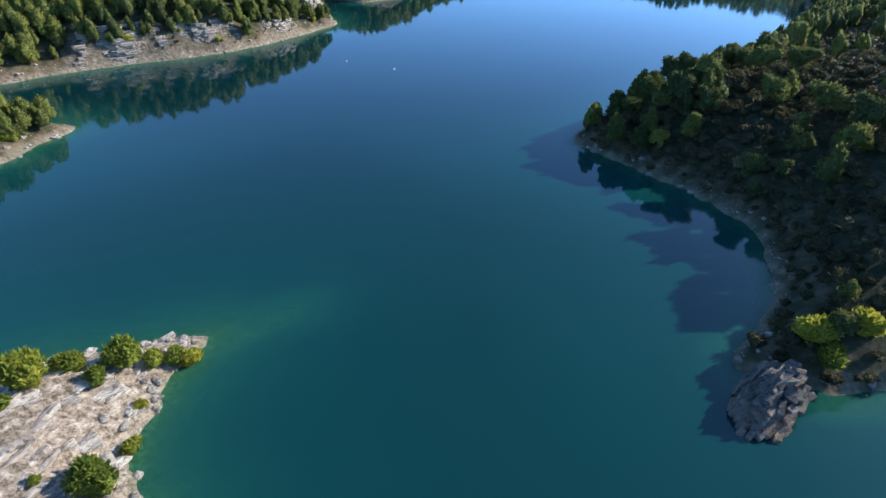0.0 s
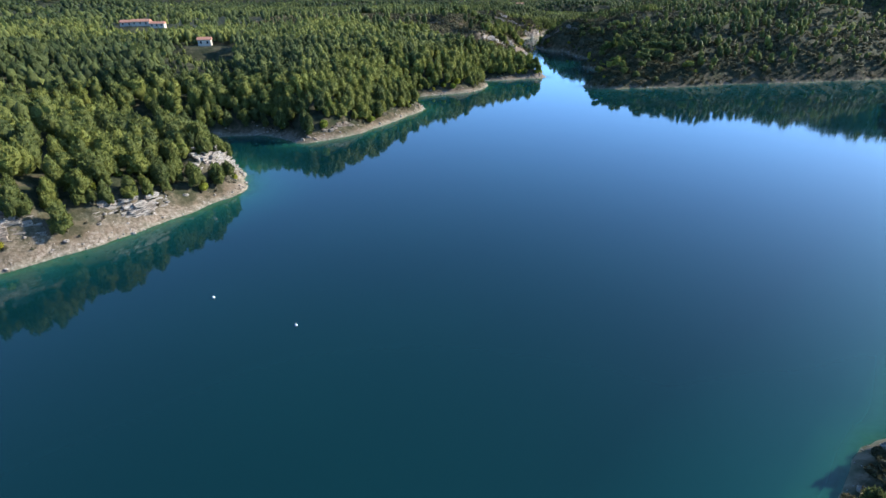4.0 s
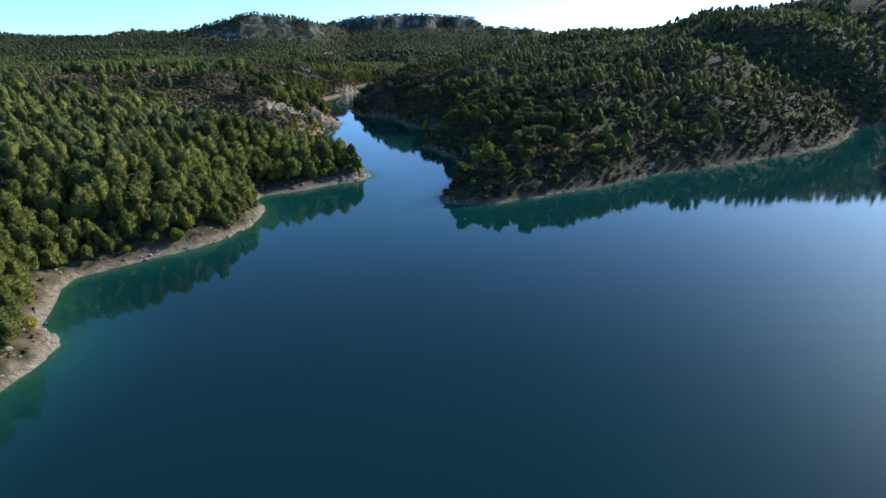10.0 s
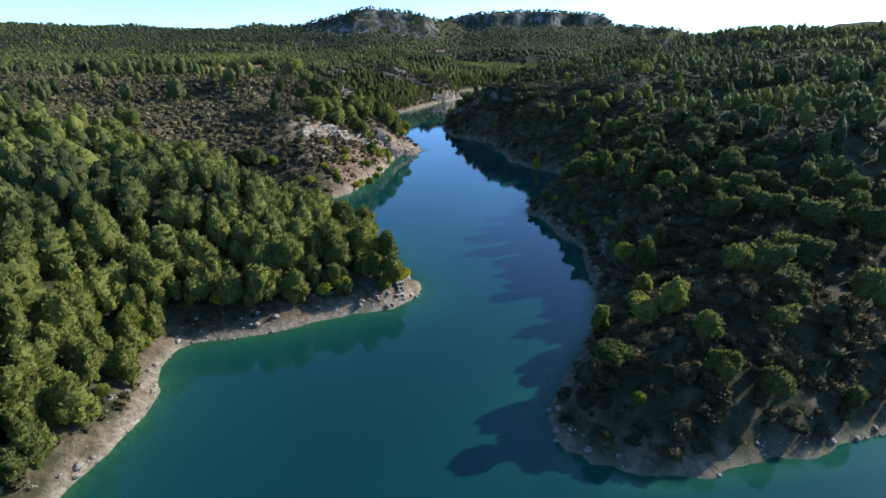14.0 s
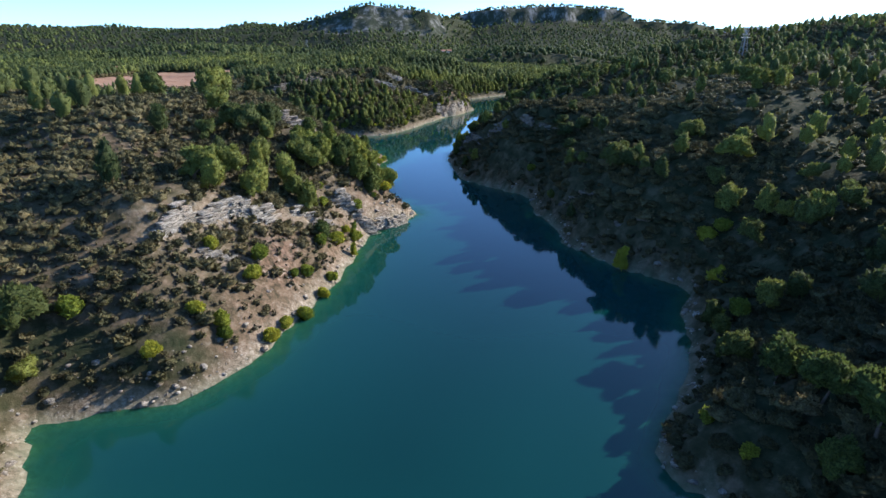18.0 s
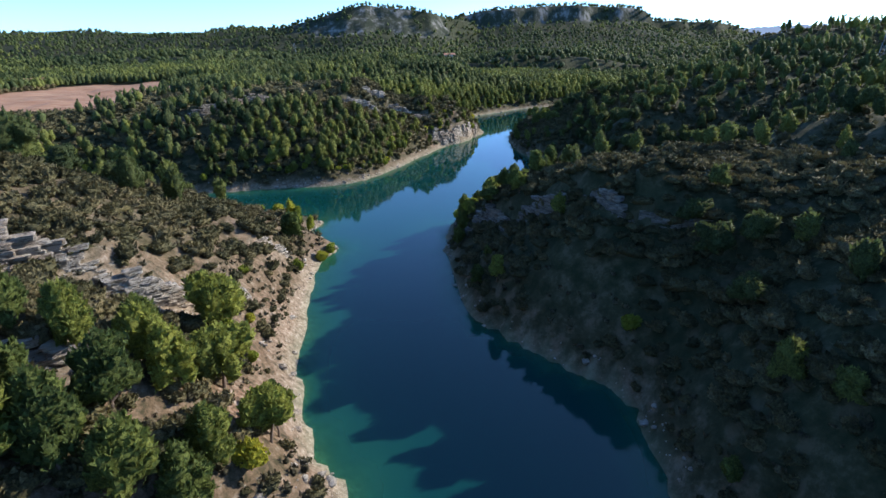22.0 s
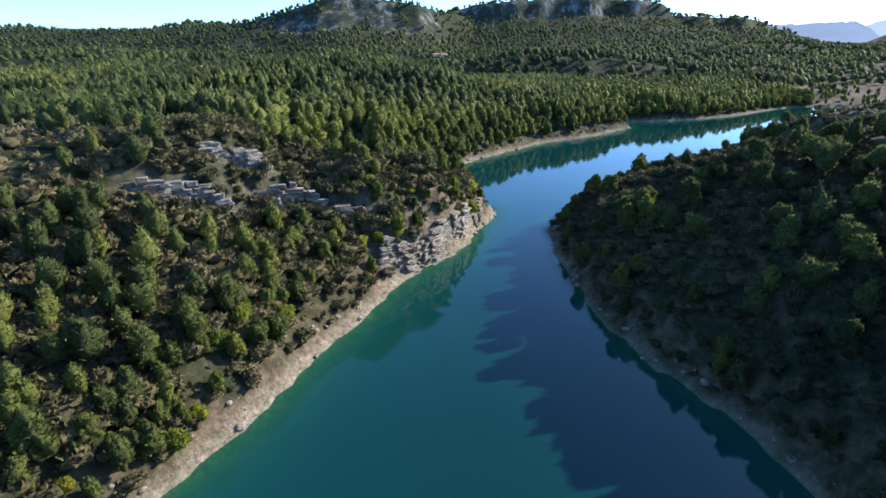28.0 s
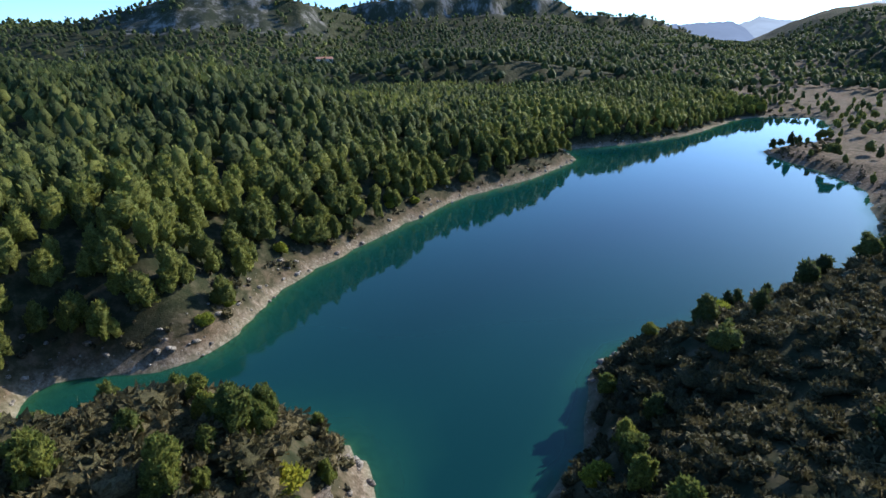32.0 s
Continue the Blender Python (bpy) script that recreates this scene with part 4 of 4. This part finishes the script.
massed("distant_wood", "distant pine woods over plateau and mountains", "pine wood", PINES_TINY, fx, fy, rng.uniform(7.5, 11.5, len(fx)) * np.where(grid_at(TALL, fx, fy) > 30, 0.85, 1.0),
       np.clip(0.32 + 0.7 * (lumps(fx, fy, 80, 32) - 0.5) + rng.normal(0, 0.15, len(fx)), 0, 1), PINE_FAR, rng, 0.8, (1.3, 1.9))

# scrub
sx, sy = scatter(rng, -130, 420, 20, 1060, 2.0)
off = np.abs(sx - np.interp(sy, MIDLINE_Y, MIDLINE_X))
pine, low, d = woods(sx, sy)
keep = (rng.random(len(sx)) < low) & (d > np.where(east_side(sx, sy), 0.8, 1.6)) & (lumps(sx, sy, 9, 41) < np.where(low > 0.85, 0.88, 0.8))
keep &= (off < 66) | ((low > 0.8) & (hashed(np.floor(sx * 7), np.floor(sy * 7), 9) < np.where((~east_side(sx, sy)) & (sy > 490) & (sy < 690), 0.95, np.where(d < 34, 0.6, 0.38))))
sx, sy, d, off = sx[keep], sy[keep], d[keep], off[keep]
# tint includes light: sunlit west scrub painted lighter, shaded east scrub darker
stint = np.clip(np.where(east_side(sx, sy), 0.3, 0.52) + 0.7 * (lumps(sx, sy, 15, 42) - 0.5) + rng.normal(0, 0.18, len(sx)), 0, 1)
stall = rng.uniform(0.8, 2.2, len(sx)) * np.where(d < 5, 0.7, 1.0) * np.where(east_side(sx, sy), 1.0, np.where(sy > 690, 1.3, 1.0))
near = off < np.where((sy > 540) & (sy < 690) & east_side(sx, sy), 64, 42)
m = near
massed("scrub", "dark evergreen scrub on the banks", "scrub", BUSHES, sx[m], sy[m], stall[m], stint[m], SCRUB_FAR, rng, 0.15, (1.0, 1.7), True)
m = ~near & (off < 66)
massed("scrub", "dark evergreen scrub up the slopes", "scrub", BUSHES_MIDDLE, sx[m], sy[m], stall[m], stint[m], SCRUB_FAR, rng, 0.15, (1.0, 1.7), True)
m = off >= 66
massed("scrub", "dark evergreen scrub farther up the slopes", "scrub", BUSHES_SMALL, sx[m], sy[m], stall[m], stint[m], SCRUB_FAR, rng, 0.15, (1.2, 1.8), True)

# dry tufts on the open banks
tx, ty = scatter(rng, -110, 330, 60, 1040, 1.5)
d = grid_at(DIST, tx, ty)
open_bank = (~east_side(tx, ty)) & (ty > 495) & (ty < 690) & (d < 45)
keep = (d > 1.6) & ((d < 9) | open_bank) & (rng.random(len(tx)) < np.where(open_bank, 0.9, 0.4)) & (lumps(tx, ty, 6, 43) > 0.35)
tx, ty = tx[keep], ty[keep]
DRY = foliage("dry_tufts", (0.035, 0.034, 0.019), (0.07, 0.058, 0.033), (0.125, 0.105, 0.058), through_light=0.1)
TUFTS = [crown(rng, [(0, 0, 0.3, 0.42)], 0.3, 1, 6, 0.5) for _ in range(4)]
massed("dry_tufts", "dry brown grass tufts and dwarf shrubs on stony ground", "grass", TUFTS, tx, ty, rng.uniform(0.4, 1.1, len(tx)), rng.random(len(tx)), DRY, rng, 0.05, (1.0, 1.6))


# ---- rocks ----
def block(seed):
    """A weathered limestone block of about one metre each way, with broken edges."""
    r = np.random.default_rng(seed)
    bm = bmesh.new()
    bmesh.ops.create_cube(bm, size=1.0)
    for v in bm.verts:
        v.co += Vector(r.uniform(-0.12, 0.12, 3))
    bmesh.ops.bevel(bm, geom=bm.edges[:], offset=0.10, segments=1, affect="EDGES", clamp_overlap=True)
    for v in bm.verts:
        v.co += Vector(r.uniform(-0.035, 0.035, 3))
    bmesh.ops.triangulate(bm, faces=bm.faces[:])
    mesh = bpy.data.meshes.new("stone")
    bm.to_mesh(mesh)
    bm.free()
    return mesh


def with_material(meshes, material):
    got = []
    for mesh in meshes:
        twin = mesh.copy()
        twin.materials.append(material)
        got.append(twin)
    return got


BLOCKS = [block(s) for s in range(7)]
CREAM_BLOCKS = with_material(BLOCKS, CREAM_ROCK)
GREY_BLOCKS, PALE_BLOCKS = with_material(BLOCKS, ROCK), with_material(BLOCKS, PALE_ROCK)


def outcrop(x0, y0, x1, y1, tall, meshes, label, seed, lean=0.05, bulk=1.0):
    """A rock face of bedded blocks along a line, set back a little from course to course."""
    r = np.random.default_rng(seed)
    length = math.hypot(x1 - x0, y1 - y0)
    ex, ey = (x1 - x0) / length, (y1 - y0) / length
    turn = math.degrees(math.atan2(ey, ex))
    mx, my = (x0 + x1) / 2, (y0 + y1) / 2
    bx, by = landward(x0, y0, x1, y1)
    along = np.linspace(0, 1, 7)
    foot = float(height(x0 + (x1 - x0) * along - bx * 1.5, y0 + (y1 - y0) * along - by * 1.5).min()) - 0.3
    high = tall + float(height(x0 + (x1 - x0) * along, y0 + (y1 - y0) * along).max()) - foot
    root = new("rock_outcrop")
    root.matrix_basis = pose(mx, my, foot)
    tagged(root, label, "rock", "limestone outcrops")
    level = 0.0
    while level < high:
        thick = r.uniform(0.3, 0.7) * bulk
        s = r.uniform(-1.0, 0.5)
        while s < length + 0.5:
            wide = r.uniform(0.9, 2.4) * bulk
            edge = min(1.0, 4 * min(s + wide / 2, length - s - wide / 2) / length + 0.35)
            back = (foot + level - float(height(x0 + ex * s - bx, y0 + ey * s - by))) * lean + r.uniform(-0.25, 0.3) + 0.7 * math.sin(s * 0.45 + seed)
            px0, py0 = x0 + ex * (s + wide / 2) + bx * back, y0 + ey * (s + wide / 2) + by * back
            base = float(height(px0 - bx * 1.5, py0 - by * 1.5))
            z = foot + level
            if base - 0.5 - thick < z <= base - 0.3 + tall * edge * r.uniform(0.75, 1.15) and r.random() > 0.02:
                deep = r.uniform(1.0, 1.6)
                part("stone", meshes[r.integers(len(meshes))], root, "",
                     pose(px0 - mx + bx * deep * 0.3, py0 - my + by * deep * 0.3, z - foot + thick / 2, r.normal(0, 2), r.normal(0, 2), turn + r.normal(0, 5))
                     @ Matrix.Diagonal((wide * 1.25, deep, thick * 1.35, 1)))
            s += wide
        level += thick
    return root


for k, (x0, y0, x1, y1, tall, pale) in enumerate(FACES):
    outcrop(x0, y0, x1, y1, tall, PALE_BLOCKS if pale else GREY_BLOCKS,
            "bedded pale limestone face on the bank" if pale else "grey bedded limestone ledge among scrub", 100 + k, *((0.3, 1.25) if y1 < 250 else ()))
# cliffs in shade: that shade is part of the grey blocks' colour
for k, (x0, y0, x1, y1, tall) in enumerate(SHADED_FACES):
    outcrop(x0, y0, x1, y1, tall * 0.8, GREY_BLOCKS, "shade-darkened grey limestone cliff band under dark scrub", 150 + k)

# the crag that stands in the water before the east bank
r = np.random.default_rng(8)
crag = new("rock_crag")
crag.matrix_basis = pose(32.6, 37.6, 0)
tagged(crag, "grey tilted limestone crag standing in the water", "rock")
for k in range(80):
    a, s = r.uniform(0, 2 * math.pi), math.sqrt(r.random())
    x, y = 4.6 * s * math.cos(a), 4.4 * s * math.sin(a)
    x, y = x * 0.9 + y * 0.25, y * 0.9 + x * 0.3
    top = 4.6 * (1 - s ** 1.6) * (0.8 + 0.25 * (x + y) / 5)
    part("stone", GREY_BLOCKS[r.integers(7)], crag, "",
         pose(x, y, top * 0.5 - 0.3, r.normal(24, 5), r.normal(-20, 5), 40 + r.normal(0, 8)) @ Matrix.Diagonal((r.uniform(1.2, 2.6), r.uniform(0.5, 1.1), top + 1.6, 1)))

# tilted pale slabs of the bare spit
r = np.random.default_rng(9)
slabs = new("rock_pavement")
slabs.matrix_basis = pose(-36, 32, 0)
tagged(slabs, "bare white limestone pavement of cracked slabs", "rock")
made = 0
while made < 230:
    x, y = r.uniform(-60, -25), r.uniform(12, 46)
    d = float(grid_at(DIST, x, y))
    if d < 0.4:
        continue
    z = float(height(x, y))
    part("stone", CREAM_BLOCKS[r.integers(7)], slabs, "",
         pose(x + 36, y - 32, z - 0.12, r.normal(0, 4), r.normal(0, 4), 62 + r.normal(0, 12)) @ Matrix.Diagonal((r.uniform(1.0, 3.0), r.uniform(0.5, 1.2), r.uniform(0.5, 0.9), 1)))
    made += 1

# loose stones along the waterline
rng = np.random.default_rng(12)
SHORE_TANGENT = np.roll(SHORE, -1, 0) - SHORE
pick = rng.integers(0, len(SHORE), 15000)
qx = SHORE[pick, 0] + SHORE_TANGENT[pick, 0] * rng.random(len(pick)) + rng.normal(0, 2.6, len(pick))
qy = SHORE[pick, 1] + SHORE_TANGENT[pick, 1] * rng.random(len(pick)) + rng.normal(0, 2.6, len(pick))
d = grid_at(DIST, qx, qy)
keep = (d > -0.5) & (d < np.where(east_side(qx, qy), 1.6, 4.5)) & (qy > 15) & (qx < 330) & (rng.random(len(qx)) < 0.35 + lumps(qx, qy, 11, 51))
qx, qy = qx[keep], qy[keep]
bv, bf = BALLS[1]
PEBBLES = [(bv * rng.uniform(0.7, 1.2, (len(bv), 1)) * (1.0, 0.75, 0.55), bf) for _ in range(6)]
massed("shore_stones", "pale loose stones along the waterline", "stones", PEBBLES, qx, qy, 0.14 + 0.8 * rng.random(len(qx)) ** 5,
       rng.random(len(qx)), PALE_ROCK, rng, 0.02)

# ---- yellowing bushes and young poplars on the shore ----
BUSH_MODELS = []
for s in range(5):
    c = bush_clumps(np.random.default_rng(80 + s), 9)
    BUSH_MODELS.append(plant("shore_bush", "yellow-green autumn bush near the waterline", "bush", (c, 0.3, 2, 420, 0.13, 1.0, 0.7), YELLOW_NEAR, 0.4, 0.03, 90 + s, "shore bushes", False))
rng = np.random.default_rng(21)
bx, by = scatter(rng, -100, 200, 90, 1000, 5.0)
d = grid_at(DIST, bx, by)
chance = np.where(east_side(bx, by), 0.16, np.where((by > 500) & (by < 690), 0.4, 0.62)) * (lumps(bx, by, 22, 61) > 0.33)
keep = (d > 1.8) & (d < np.where(east_side(bx, by), 7.5, 10.0)) & (rng.random(len(bx)) < chance)
SPIT_BUSHES = [(-39, 36.2, 4.6), (-37.3, 38.7, 2.6), (-33.9, 37.7, 2.2), (-32.9, 41.4, 3.6), (-30.4, 41.8, 2.0), (-28.8, 42.6, 2.3), (-27.3, 43.2, 2.2),
               (-29, 27.1, 3.6), (-29.5, 36.2, 1.2), (-28.6, 31.8, 1.6), (-32.6, 26.2, 1.1), (-39, 32.8, 1.8), (-41, 29.8, 2.0)]
BANK_BUSHES = [(63.8, 531.2, 2.6), (67.1, 529.3, 2.4), (62.1, 528.5, 1.8), (64.4, 521, 2.6), (62, 517.4, 2.3), (60.2, 512.7, 2.6), (54.7, 508.7, 2.2),
               (51.1, 510, 2.6), (50.1, 524.1, 2.8), (71.9, 555, 3.0), (68.6, 548.3, 3.4), (68.1, 534.7, 2.2), (140, 526.8, 3.4), (142.5, 526, 3.0),
               (135, 514, 3.2), (30.2, 38.2, 2.0), (39.3, 43, 3.4), (44, 43, 3.4), (40, 41, 2.8), (75.3, 635.6, 2.6), (78.3, 647.8, 2.6), (80, 652, 2.4),
               (111.4, 668.4, 3.4), (113, 662, 4.0), (119, 671.5, 3.0), (146.2, 674.5, 4.0), (154, 680, 4.0)]
named = np.array(SPIT_BUSHES + BANK_BUSHES)
stand(BUSH_MODELS, np.concatenate([named[:, 0], bx[keep]]), np.concatenate([named[:, 1], by[keep]]),
      np.concatenate([named[:, 2], rng.uniform(1.5, 3.4, int(keep.sum()))]), rng)
POPLARS = []
for s in range(2):
    c = sapling_clumps(np.random.default_rng(95 + s), 7)
    POPLARS.append(plant("young_poplar", "slender bright green poplar on a stony point", "tree", (c, 0.42, 3, 420, 0.07, 0.6), YELLOW_NEAR, 0.8, 0.018, 97 + s, "young poplars", False))
stand(POPLARS, [69.4, 70.9, 73.8, 72, 71.9, 126.5], [669.2, 668.2, 669.0, 548, 557, 533], [6.4, 5.6, 4.4, 3.6, 3.2, 6.0], rng)

# ---- houses, pylons, buoys, olive grove ----
WALL = plain("cream_render", (0.50, 0.43, 0.34), 0.9, 1.2, 0.12)
TILE = plain("terracotta_tiles", (0.38, 0.19, 0.12), 0.85, 2.5, 0.25)
GLASSY = plain("dark_window", (0.03, 0.035, 0.04), 0.2, 1.0, 0.1)
STEEL = plain("galvanised_steel", (0.32, 0.33, 0.34), 0.55, 2.0, 0.15, 0.7)
FLOAT = plain("white_plastic", (0.78, 0.78, 0.75), 0.45, 2.0, 0.06)


def prism(sx, sy, sz, lift=0.0):
    """An upright box on the ground plane, as a bevelled mesh."""
    bm = bmesh.new()
    bmesh.ops.create_cube(bm, size=1.0, matrix=Matrix.Translation((0, 0, lift + sz / 2)) @ Matrix.Diagonal((sx, sy, sz, 1)))
    bmesh.ops.bevel(bm, geom=bm.edges[:], offset=min(sx, sy, sz) * 0.03, segments=1, affect="EDGES")
    return bm


def bare_mesh(name, bm, material):
    mesh = bpy.data.meshes.new(name)
    bm.to_mesh(mesh)
    bm.free()
    mesh.materials.append(material)
    return mesh


def house(x, y, long, deep, tall, turn, label):
    root = new("house")
    root.matrix_basis = pose(x, y, float(height(x, y)) - 0.3, 0, 0, turn)
    tagged(root, label, "house", "hillside houses")
    part("wall", bare_mesh("wall", prism(long, deep, tall), WALL), root)
    bm = bmesh.new()
    lo, hi, o = tall, tall + deep * 0.22, 0.35
    p = [bm.verts.new(c) for c in ((-long / 2 - o, -deep / 2 - o, lo), (long / 2 + o, -deep / 2 - o, lo), (long / 2 + o, deep / 2 + o, lo), (-long / 2 - o, deep / 2 + o, lo),
                                   (-long / 2 - o, 0, hi), (long / 2 + o, 0, hi), (-long / 2 - o, -deep / 2 - o, lo - 0.2), (long / 2 + o, -deep / 2 - o, lo - 0.2),
                                   (long / 2 + o, deep / 2 + o, lo - 0.2), (-long / 2 - o, deep / 2 + o, lo - 0.2))]
    for f in ((0, 1, 5, 4), (2, 3, 4, 5), (1, 2, 5), (3, 0, 4), (6, 7, 1, 0), (7, 8, 2, 1), (8, 9, 3, 2), (9, 6, 0, 3), (9, 8, 7, 6)):
        bm.faces.new([p[k] for k in f])
    part("roof", bare_mesh("roof", bm, TILE), root)
    count = max(2, int(long / 3))
    for k in range(count):
        for side in (-1, 1):
            bm = prism(0.9, 0.14, 1.2, 0)
            part("window", bare_mesh("window", bm, GLASSY), root, "", pose((k + 0.5) * long / count - long / 2, side * deep / 2, tall * 0.45))
    return root


house(-106, 381, 6, 5, 3.4, 12, "small cream house with terracotta roof among pines")
for x, y, long, deep, turn in ((-190, 494, 11, 7, 8), (-178.5, 492, 9, 6, 8), (-201, 497, 8, 7, 8)):
    house(x, y, long, deep, 3.0, turn, "long cream house with terracotta roof on the wooded hill")
house(-175, 287, 7, 5, 3.0, 20, "cream house with terracotta roof behind pines")
house(-168, 276, 5, 4, 2.6, 20, "low cream outbuilding behind pines")
house(-240, 470, 10, 7, 4, 0, "cream house with terracotta roof among trees")
house(192, 1360, 16, 9, 7, 5, "white house below the mountain")
house(7, 1057, 9, 7, 6, 10, "pale house in the pine wood")
house(-150, 958, 22, 7, 4, 4, "low farm building beside the red field")


def pylon(x, y, tall, label):
    """A lattice mast with three pairs of arms."""
    root = new("pylon")
    root.matrix_basis = pose(x, y, float(height(x, y)) - 0.3, 0, 0, 15)
    tagged(root, label, "pylon", "pylons")

    def bar(name, a, b, thick=0.09):
        a, b = Vector(a), Vector(b)
        bm = bmesh.new()
        bmesh.ops.create_cone(bm, cap_ends=True, segments=5, radius1=thick, radius2=thick * 0.8, depth=(b - a).length)
        part(name, bare_mesh(name, bm, STEEL), root, "", Matrix.Translation((a + b) / 2) @ (b - a).to_track_quat("Z", "Y").to_matrix().to_4x4())

    w = tall * 0.11
    for sx, sy in ((-1, -1), (1, -1), (1, 1), (-1, 1)):
        bar("leg", (sx * w, sy * w, 0), (sx * 0.4, sy * 0.4, tall))
    for k in range(5):
        z0, z1 = tall * k / 5, tall * (k + 1) / 5
        s0, s1 = w + (0.4 - w) * k / 5, w + (0.4 - w) * (k + 1) / 5
        for side in (-1, 1):
            bar("brace", (-s0, side * s0, z0), (s1, side * s1, z1), 0.05)
            bar("brace", (side * s0, -s0, z0), (side * s1, s1, z1), 0.05)
    for z, reach in ((0.70, 3.4), (0.82, 2.8), (0.94, 2.2)):
        bar("arm", (-reach, 0, tall * z), (reach, 0, tall * z), 0.14)


pylon(277, 729, 14, "grey lattice pylon behind the wooded ridge")
pylon(-34, 1430, 21, "grey lattice pylon on the plateau edge")


def buoy(x, y):
    root = new("buoy")
    root.matrix_basis = pose(x, y, 0)
    tagged(root, "small white mooring buoy floating on the lake", "buoy", "buoys")
    v, f = BALLS[2]
    part("float", fill("float", v * (0.22, 0.22, 0.20) + (0, 0, 0.08), f, FLOAT, True), root)
    bm = bmesh.new()
    bmesh.ops.create_cone(bm, cap_ends=True, segments=8, radius1=0.05, radius2=0.03, depth=0.25, matrix=Matrix.Translation((0, 0, 0.36)))
    part("stem", bare_mesh("stem", bm, FLOAT), root)


buoy(-29, 168)
buoy(-14, 159.5)

gx, gy = np.meshgrid(np.arange(-175, -118, 6.0), np.arange(850, 935, 6.0))
gx, gy = gx.ravel() + rng.uniform(-0.5, 0.5, gx.size), gy.ravel() + rng.uniform(-0.5, 0.5, gx.size)
massed("olive_grove", "rows of grey-green olive trees beside the field", "olive grove", BUSHES, gx, gy, rng.uniform(2.4, 3.4, len(gx)),
       rng.uniform(0.5, 1.0, len(gx)), SCRUB_FAR, rng)
